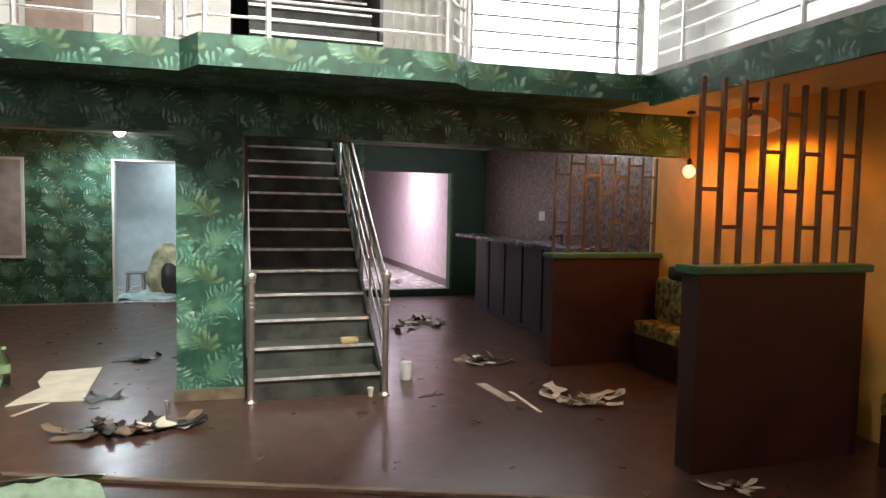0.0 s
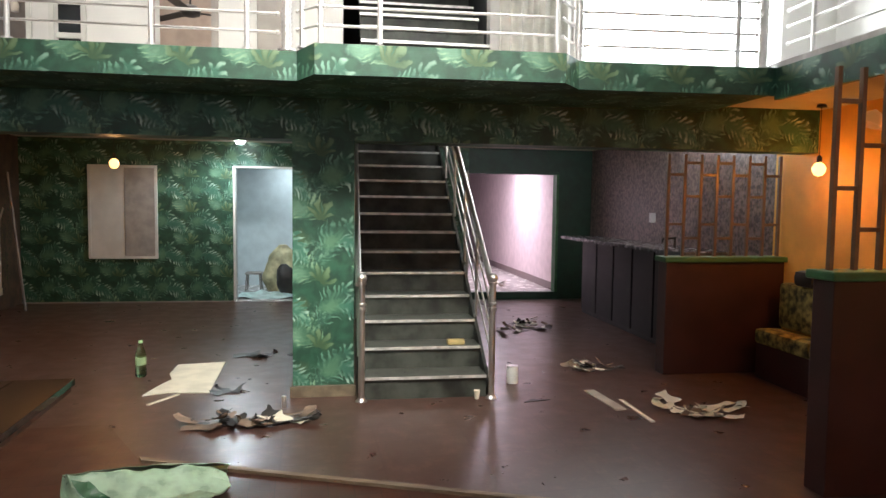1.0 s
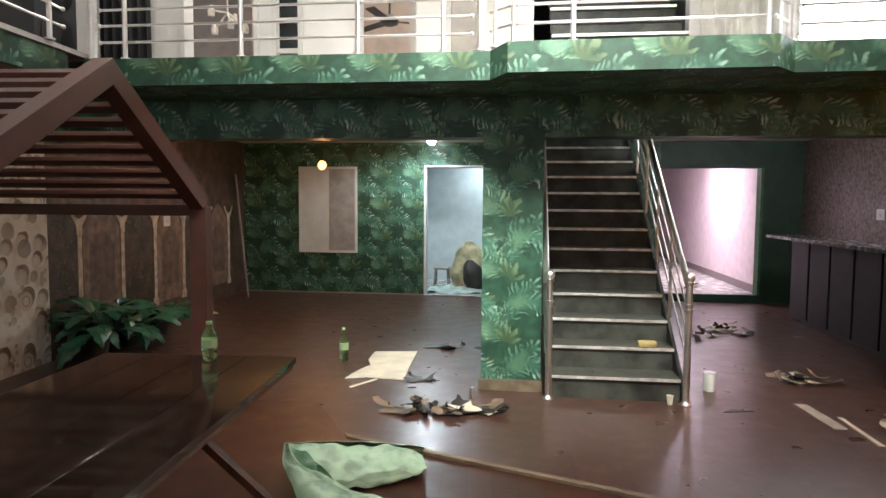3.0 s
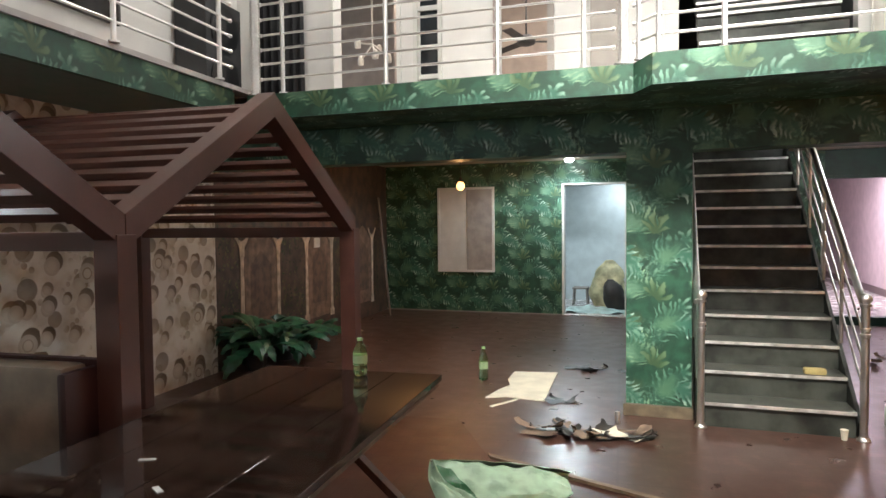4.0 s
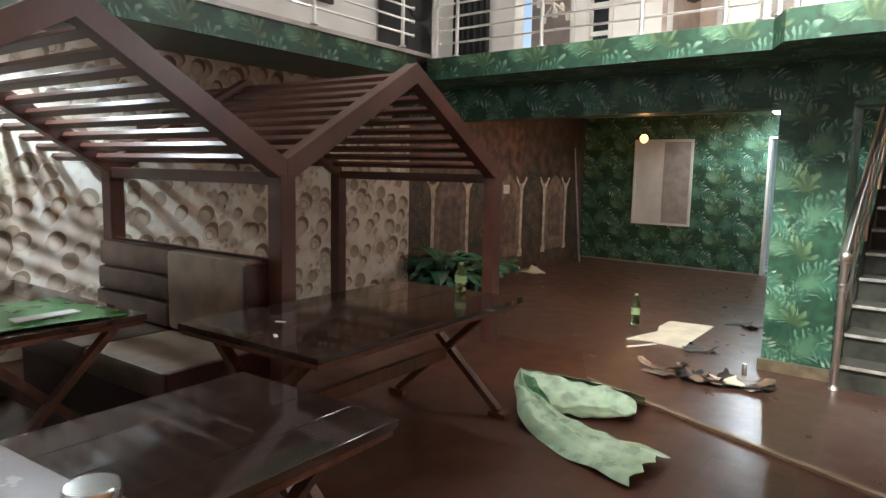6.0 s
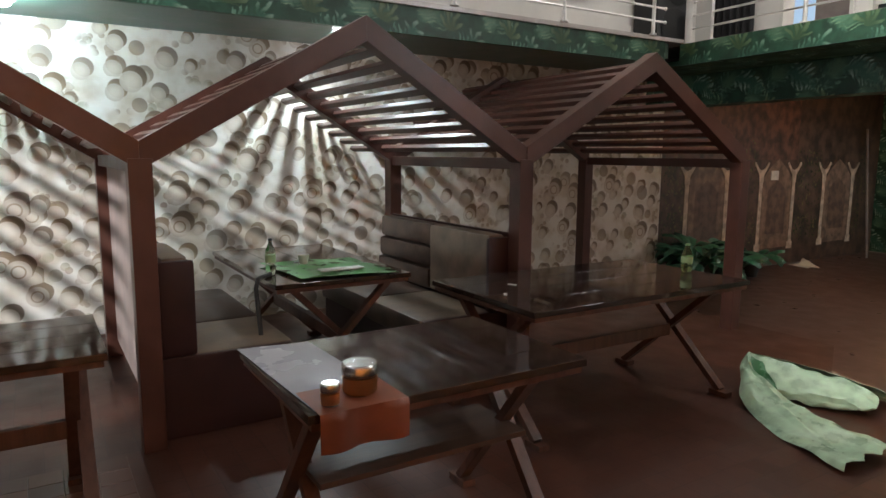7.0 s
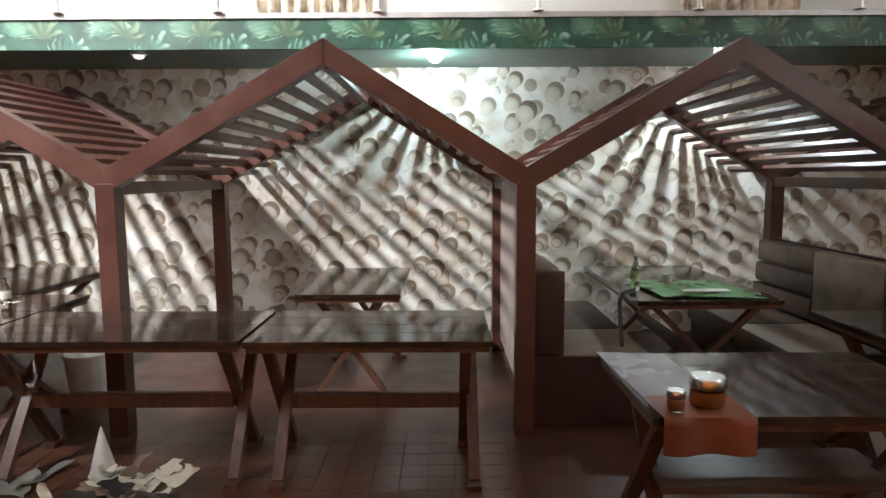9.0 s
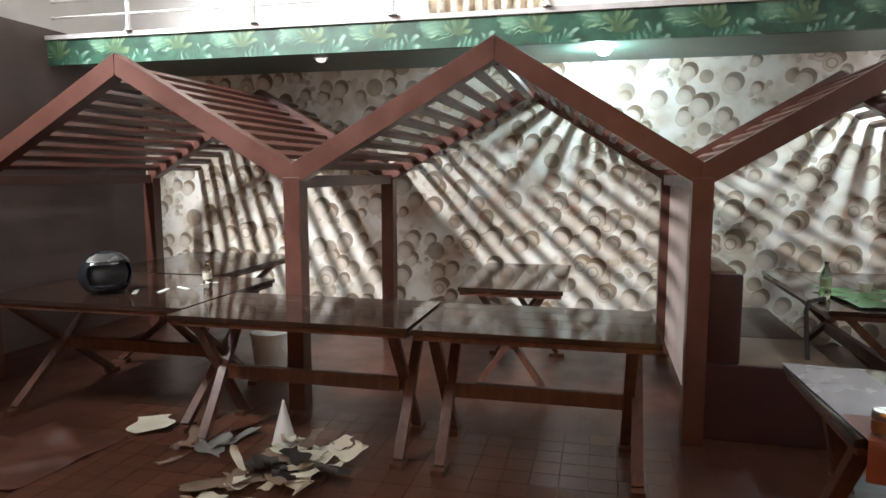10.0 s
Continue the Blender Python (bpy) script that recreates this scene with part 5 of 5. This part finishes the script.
litter_pile(2.50, 6.30, 0.0, 0.34, 0.30, 20, (PAPERWHITE, PAPERBROWN, BLACKSCRAP), 0.22, "scattered cream and dark strips on the floor", 12, 0.02)
litter_pile(2.45, 8.5, 0.0, 0.46, 0.34, 22, (PAPERWHITE, PAPERBROWN, BLACKSCRAP), 0.24, "scattered torn strips near the corridor", 13, 0.03)
litter_pile(2.80, 3.22, 0.0, 0.20, 0.10, 9, (PAPERWHITE, PAPERBROWN), 0.14, "few torn cream scraps by the booth back", 14, 0.02)
litter_pile(-0.78, 7.16, 0.0, 0.38, 0.05, 6, (BLACKSCRAP,), 0.26, "long black strips lying on the floor", 15, 0.01)
litter_pile(-0.80, 5.85, 0.0, 0.10, 0.14, 3, (BLACKSCRAP,), 0.22, "black curled strip on the floor", 16, 0.01)
board = slab(((-1.47, 5.77), (-1.30, 5.84), (-0.965, 5.80), (-1.02, 6.87), (-1.44, 6.79), (-1.43, 6.45), (-1.36, 6.25), (-1.42, 6.05)), 0.002, 0.012)
solid("cardboard_sheet", board, PAPERWHITE, "torn cream board lying flat on the floor", "board")
solid("wood_strip", moved(boxes((-0.014, -0.16, 0, 0.014, 0.16, 0.008), bev=0.002), -1.28, 5.66, 0.0, -30), PAPERWHITE, "short pale strip beside the board", "strip")
solid("wood_strip", moved(boxes((-0.045, -0.27, 0, 0.045, 0.27, 0.010), bev=0.002), 2.185, 5.28, 0.0, 5), plain("pale_strip", (0.42, 0.38, 0.32), 0.5), "pale flat board strip on the floor", "strip")
solid("wood_strip", moved(boxes((-0.018, -0.28, 0, 0.018, 0.28, 0.008), bev=0.002), 2.32, 4.99, 0.0, 0), PAPERWHITE, "long narrow cream strip on the floor", "strip")
solid("glass_shard", slab([(1.52, 5.28), (1.75, 5.33), (1.60, 5.36)], 0.001, 0.006), BLACKSCRAP, "dark triangular scrap on the floor", "scrap")
can = thing("tin_can", "small pale tin lying beside its shadow on the floor", "tin", Matrix.Translation((1.575, 5.87, 0)))
part("body", lathe([(0.048, 0), (0.05, 0.004), (0.05, 0.145), (0.046, 0.15)]), SHUTTER, can, smooth=True)
part("rim", lathe([(0.051, 0.144), (0.052, 0.152), (0.046, 0.154)]), STEEL, can, smooth=True)
cyl = thing("small_tin", "little steel tin beside the column plinth", "tin", Matrix.Translation((-0.335, 5.36, 0)))
part("body", lathe([(0.018, 0), (0.019, 0.085), (0.015, 0.09)]), STEEL, cyl, smooth=True)
solid("paper_cup", moved(lathe([(0.018, 0), (0.026, 0.07), (0.027, 0.07), (0.024, 0.065)]), 1.17, 5.43, 0), PAPERWHITE, "small cream cup at the foot of the stair", "cup", smooth=True)
solid("sponge", boxes((0.98, 5.76, 2 * RISE, 1.13, 5.84, 2 * RISE + 0.045), bev=0.015), plain("yellow_sponge", (0.42, 0.33, 0.14), 0.9, bump=0.5), "dusty yellow sponge on the second step", "sponge", smooth=True)
# store room things


def sack(name, x, y, radius, tall, lean, mat, label, seed):
    """A slumped sack: wide at the floor, gathered and tied at the top, with creases."""
    bm = bmesh.new()
    rings, n = [], 22
    for i in range(15):
        u = i / 14
        r = radius * (0.82 + 0.30 * math.sin(math.pi * min(1.0, u * 1.25))) * (1.0 if u < 0.8 else 1.0 - 3.4 * (u - 0.8))
        ring = []
        for k in range(n):
            a = 2 * math.pi * k / n
            q = Vector((math.cos(a), math.sin(a), u * 2.0 + seed))
            d = 1 + 0.22 * noise.noise(q * 1.6) + 0.08 * noise.noise(q * 5.0)
            ring.append(bm.verts.new((r * d * math.cos(a) + lean * u, 0.75 * r * d * math.sin(a), tall * u * (1 + 0.05 * d) if i else 0.0)))
        rings.append(ring)
    for lo, hi in zip(rings, rings[1:]):
        for k in range(n):
            bm.faces.new((lo[k], lo[(k + 1) % n], hi[(k + 1) % n], hi[k]))
    bm.faces.new(rings[0][::-1])
    bm.faces.new(rings[-1])
    return solid(name, moved(bm, x, y, 0.001), mat, label, "sack", smooth=True)


sack("sack", -1.02, 12.40, 0.27, 0.78, 0.05, plain("yellow_white_sack", (0.52, 0.47, 0.28), 0.6, vary=0.35, scale=5), "stuffed yellowish woven sack in the store room", 1.0)
sack("black_sack", -0.80, 11.80, 0.17, 0.50, -0.10, BLACKSCRAP, "black plastic sack in the store room", 4.0)
crate = thing("plastic_crate", "grey plastic stool in the store room", "stool", Matrix.Translation((-1.47, 12.4, 0)))
part("seat", boxes((-0.14, -0.14, 0.30, 0.14, 0.14, 0.33), bev=0.008), GREYCOL, crate)
for sx in (-1, 1):
    for sy in (-1, 1):
        part("leg", rods(((sx * 0.13, sy * 0.13, 0), (sx * 0.11, sy * 0.11, 0.30), 0.014)), GREYCOL, crate)
solid("plastic_sheet", sheet(20, 12, lambda s, t: (-1.62 + 1.0 * s, 11.25 + 0.7 * t, 0.012 + 0.10 * max(0, noise.noise(Vector((s * 4, t * 4, 3)))) + 0.02 * t)), plain("teal_white_plastic", (0.45, 0.58, 0.55), 0.35, vary=0.2), "crumpled pale teal plastic sheet on the store room floor", "sheet", smooth=True)
litter_pile(2.9, 12.2, 0.12, 0.3, 0.5, 8, (PAPERBROWN, PAPERWHITE, BLACKSCRAP), 0.2, "torn scraps on the corridor tiles", 21, 0.02)

# ---- the green carrier bag on the deck ----
FRAME[0] = WEST
def bow(a, b, c, s):
    a, b, c = Vector(a), Vector(b), Vector(c)
    return a.lerp(b, s).lerp(b.lerp(c, s), s)


def bag_place(s, t):
    """The tail: s runs from the standing mouth to the torn end, t across it."""
    left = bow((-0.88, 3.36, 0.36), (-0.80, 2.92, 0.10), (0.05, 2.66, DECK + 0.02), s)
    right = bow((-0.82, 3.30, 0.26), (-0.46, 3.14, 0.20), (0.09, 3.05, DECK + 0.02), s)
    p = left.lerp(right, t)
    wob = noise.noise(Vector((s * 4.0, t * 3.0, 2.0))) * 0.035 + noise.noise(Vector((s * 11, t * 9, 5))) * 0.014
    rag = 0.06 * noise.noise(Vector((t * 6, 3.0, 8))) * s * s
    return (p.x + rag, p.y + 0.03 * noise.noise(Vector((s * 6, t * 2, 9))), max(DECK + 0.004, p.z + 0.05 * math.sin(math.pi * t) + wob))


bag = thing("carrier_bag", "crumpled light green printed plastic bag on the deck edge", "bag")
part("tail", sheet(36, 20, bag_place, 0.002), BAG, bag, smooth=True)


def lobe_place(s, t):
    """The lobe that stands up beside the mouth, rounded at its far end."""
    taper = math.sqrt(max(0.0, 1 - max(0.0, (s - 0.72) / 0.28) ** 2))
    top = Vector((-0.88, 3.36, 0.362)).lerp(Vector((-0.20, 3.585, 0.275)), s)
    low = Vector((-0.74, 3.16, DECK + 0.03)).lerp(Vector((-0.24, 3.42, DECK + 0.012)), s)
    p = top.lerp(low, 0.5 + (t - 0.5) * max(0.05, taper))
    out = 0.06 * math.sin(math.pi * t)
    return (p.x + 0.4 * out, p.y - out + 0.025 * noise.noise(Vector((s * 7, t * 5, 3))), max(DECK + 0.004, p.z + 0.02 * noise.noise(Vector((s * 8, t * 6, 11)))))


part("lobe", sheet(30, 16, lobe_place, 0.002), BAG, bag, smooth=True)


def flap_place(s, t):
    top = Vector((-0.875, 3.365, 0.362)).lerp(Vector((-0.22, 3.59, 0.272)), s)
    p = top.lerp(Vector((-0.80 + 0.55 * s, 3.62 + 0.12 * s, DECK + 0.005)), t)
    return (p.x + 0.02 * noise.noise(Vector((s * 7, t * 5, 3))), p.y + 0.05 * math.sin(math.pi * t) + 0.03 * noise.noise(Vector((s * 6, t * 6, 1))), max(DECK + 0.003, p.z + 0.02 * math.sin(math.pi * s)))


part("back_side", sheet(24, 14, flap_place, 0.002), BAG, bag, smooth=True)


def fold_place(s, t):
    p = Vector(lobe_place(0.02 + 0.30 * s * (0.35 + 0.65 * t), 0.12 + 0.75 * t))
    return (p.x + 0.003, p.y - 0.006, p.z + 0.004)


part("print", sheet(14, 10, fold_place, 0.001), BAGDARK, bag, "dark green printed fold", smooth=True)

# ---- upper gallery things ----
def curtain(x0, x1, y, z0, z1, mat, label, along="x", folds=9, m=None):
    def fn(s, t):
        d = 0.03 * math.sin(s * folds * 6.283) + 0.008 * math.sin(s * folds * 13 + 2 * t)
        u = x0 + (x1 - x0) * s
        return (u, y + d, z0 + (z1 - z0) * t) if along == "x" else (y + d, u, z0 + (z1 - z0) * t)
    ct = thing("curtain", label, "curtain", m, "curtains")
    part("drape", sheet(folds * 10, 6, fn, 0.004), mat, ct, smooth=True)
    e0, e1 = ((x0, y, z1), (x1, y, z1)) if along == "x" else ((y, x0, z1), (y, x1, z1))
    part("rod", rods((e0, e1, 0.012)), STEEL, ct, smooth=True)


CREAMCURTAIN = plain("cream_printed_curtain", (0.60, 0.51, 0.40), 0.8, vary=0.35, scale=9)
curtain(-1.72, -0.77, -3.80, 2.62, 4.6, CREAMCURTAIN, "cream patterned curtain on the gallery wall", "y")
curtain(1.66, 2.62, -3.80, 2.62, 4.6, CREAMCURTAIN, "cream patterned curtain on the gallery wall", "y")
tv = thing("wall_screen", "black flat screen on the white gallery wall", "screen")
part("housing", boxes((-3.895, 3.70, 3.12, -3.85, 4.80, 3.78), bev=0.006), BLACKSCRAP, tv)
part("glass", boxes((-3.8495, 3.73, 3.15, -3.846, 4.77, 3.75)), plain("screen_glass", (0.008, 0.008, 0.009), 0.08), tv)
ac = thing("outdoor_unit", "black twin-fan air conditioner unit by the gallery wall", "air conditioner", Matrix.Translation((-3.70, 5.77, 2.60)))
part("housing", boxes((-0.18, -0.28, 0.03, 0.15, 0.28, 0.98), bev=0.01), plain("dark_unit_paint", (0.03, 0.032, 0.034), 0.5), ac)
for z in (0.27, 0.73):
    part("grille", moved(lathe([(0.21, 0), (0.22, 0.012), (0.20, 0.018), (0.05, 0.018), (0.03, 0.024)], 28), 0.151, 0, z, ry=90), plain("fan_grille", (0.012, 0.013, 0.014), 0.4), ac, smooth=True)
for y in (-0.2, 0.2):
    part("foot", boxes((-0.18, y - 0.03, 0, 0.16, y + 0.03, 0.03)), BLACKSCRAP, ac)
FRAME[0] = NORTH
curtain(-3.98, -3.46, UY - 0.06, 2.57, 4.5, BLACKCLOTH, "black pleated curtain on the gallery", "x", 6)
curtain(1.50, 2.16, UY - 0.05, 2.57, 4.6, plain("sheer_white_curtain", (0.72, 0.70, 0.64), 0.8, vary=0.1), "white sheer curtain beside the bright window", "x", 6)
wd = thing("upper_window", "narrow dark window with white bars on the gallery", "window")
part("pane", boxes((-2.25, UY + 0.05, 2.57, -2.06, UY + 0.06, 4.19)), plain("dark_pane", (0.02, 0.025, 0.03), 0.08), wd)
for z in (2.90, 3.18, 3.55, 3.9):
    part("bar", boxes((-2.26, UY + 0.02, z, -2.05, UY + 0.049, z + 0.045), bev=0.004), SHUTTER, wd)
part("frame", boxes((-2.30, UY - 0.02, 2.57, -2.26, UY - 0.0005, 4.22), (-2.05, UY - 0.02, 2.57, -2.01, UY - 0.0005, 4.22)), SHUTTER, wd)
for x0, x1, mat in ((-1.51, -1.47, PALEPANEL), (-1.01, -0.95, GREYCOL), (-3.19, -3.15, SHUTTER), (-2.47, -2.43, SHUTTER)):
    structure("trim_door_jamb", boxes((x0, UY - 0.025, 2.565, x1, UY - 0.001, 4.6)), mat, "upright door jamb on the gallery")
fan = thing("ceiling_fan", "dark ceiling fan in the upper room", "ceiling fan", Matrix.Translation((-1.55, 8.0, 3.62)))
part("rod", rods(((0, 0, 0.06), (0, 0, 1.7), 0.012)), BLACKSCRAP, fan)
part("motor", lathe([(0.05, -0.05), (0.10, -0.03), (0.11, 0.03), (0.06, 0.07), (0.02, 0.08)]), BLACKSCRAP, fan, smooth=True)
for k in range(3):
    part("blade", moved(boxes((0.10, -0.055, -0.006, 0.58, 0.055, 0.002), bev=0.002), 0, 0, 0, 120 * k + 20, 8), BLACKSCRAP, fan)
ch = thing("chandelier", "white branching chandelier in the tan recess", "chandelier", Matrix.Translation((-2.93, 6.72, 3.36)))
CH = plain("chandelier_white", (0.66, 0.60, 0.52), 0.4)
part("stem", rods(((0, 0, 0.05), (0, 0, 2.03), 0.010)), CH, ch)
for k in range(5):
    a = 6.283 * k / 5 + 0.3
    e = Vector((0.17 * math.cos(a), 0.17 * math.sin(a), -0.10 + 0.13 * (k % 2)))
    arm = part("arm", rods(((0, 0, 0.04), e, 0.010), n=8), CH, ch)
    part("shade", moved(lathe([(0.03, -0.05), (0.035, 0), (0.02, 0.04), (0.01, 0.05)]), e.x, e.y, e.z), CH, arm, smooth=True)
for y in (3.2, 2.2, 4.1):
    cl = thing("hung_garment", "dark cloth hung on the east gallery rail", "garment", Matrix.Translation((3.24, y, 3.05)), "hung garments")
    part("cloth", sheet(10, 14, lambda s, t: (0.03 * math.sin(9 * s) + (0.03 if t < 0.5 else -0.03), -0.2 + 0.4 * s, 0.49 - 0.62 * abs(t - 0.45)), 0.004), BLACKCLOTH, cl, smooth=True)

# made-up fixture for the spots that throw the slat shadows and the floor fill
FRAME[0] = WEST
tl = thing("assumed_track", "assumed black track with spot heads, unseen over the south gallery edge", "track light", Matrix.Translation((0.25, -4.55, 4.78)))
part("rail", boxes((-1.5, -0.02, 0.0, 1.5, 0.02, 0.04), bev=0.004), BLACKSCRAP, tl)
for x in (-1.2, 1.2):
    part("hanger", rods(((x, 0, 0.04), (x, 0, 0.62), 0.008), n=8), STEEL, tl)
for tx in TRACK + [1.25]:
    head = part("head", moved(lathe([(0.045, -0.09), (0.06, -0.08), (0.075, 0.05), (0.070, 0.05), (0.05, -0.06)], 20), tx - 0.25, 0, -0.12, 0, 0, 0), BLACKSCRAP, tl, smooth=True)
    part("arm", rods(((tx - 0.25, 0, 0.0), (tx - 0.25, 0, -0.06), 0.01), n=8), BLACKSCRAP, head)


# ---- parquet blocks of the deck, where it is seen nearest ----
BLOCK = block_wood("parquet_block_wood")


def block_mesh(a, b):
    bm = bmesh.new()
    c = 0.0014
    lo = [bm.verts.new((sx * a / 2, sy * b / 2, 0.0)) for sx, sy in ((-1, -1), (1, -1), (1, 1), (-1, 1))]
    hi = [bm.verts.new((sx * (a / 2 - c), sy * (b / 2 - c), 0.004)) for sx, sy in ((-1, -1), (1, -1), (1, 1), (-1, 1))]
    bm.faces.new(hi)
    for k in range(4):
        j = (k + 1) % 4
        bm.faces.new((lo[k], lo[j], hi[j], hi[k]))
    return mesh_of("parquet_block", bm, BLOCK)


SQUARE = block_mesh(0.1244, 0.1244)
for i in range(12):
    for j in range(24):
        ob = new("parquet_block", SQUARE)
        ob.parent = deck
        ob.location = (-1.65 + 0.125 * i, -2.87 + 0.125 * j, DECK)
        ob.rotation_euler = (0, 0, radians(90) if (i + j) % 2 else 0)
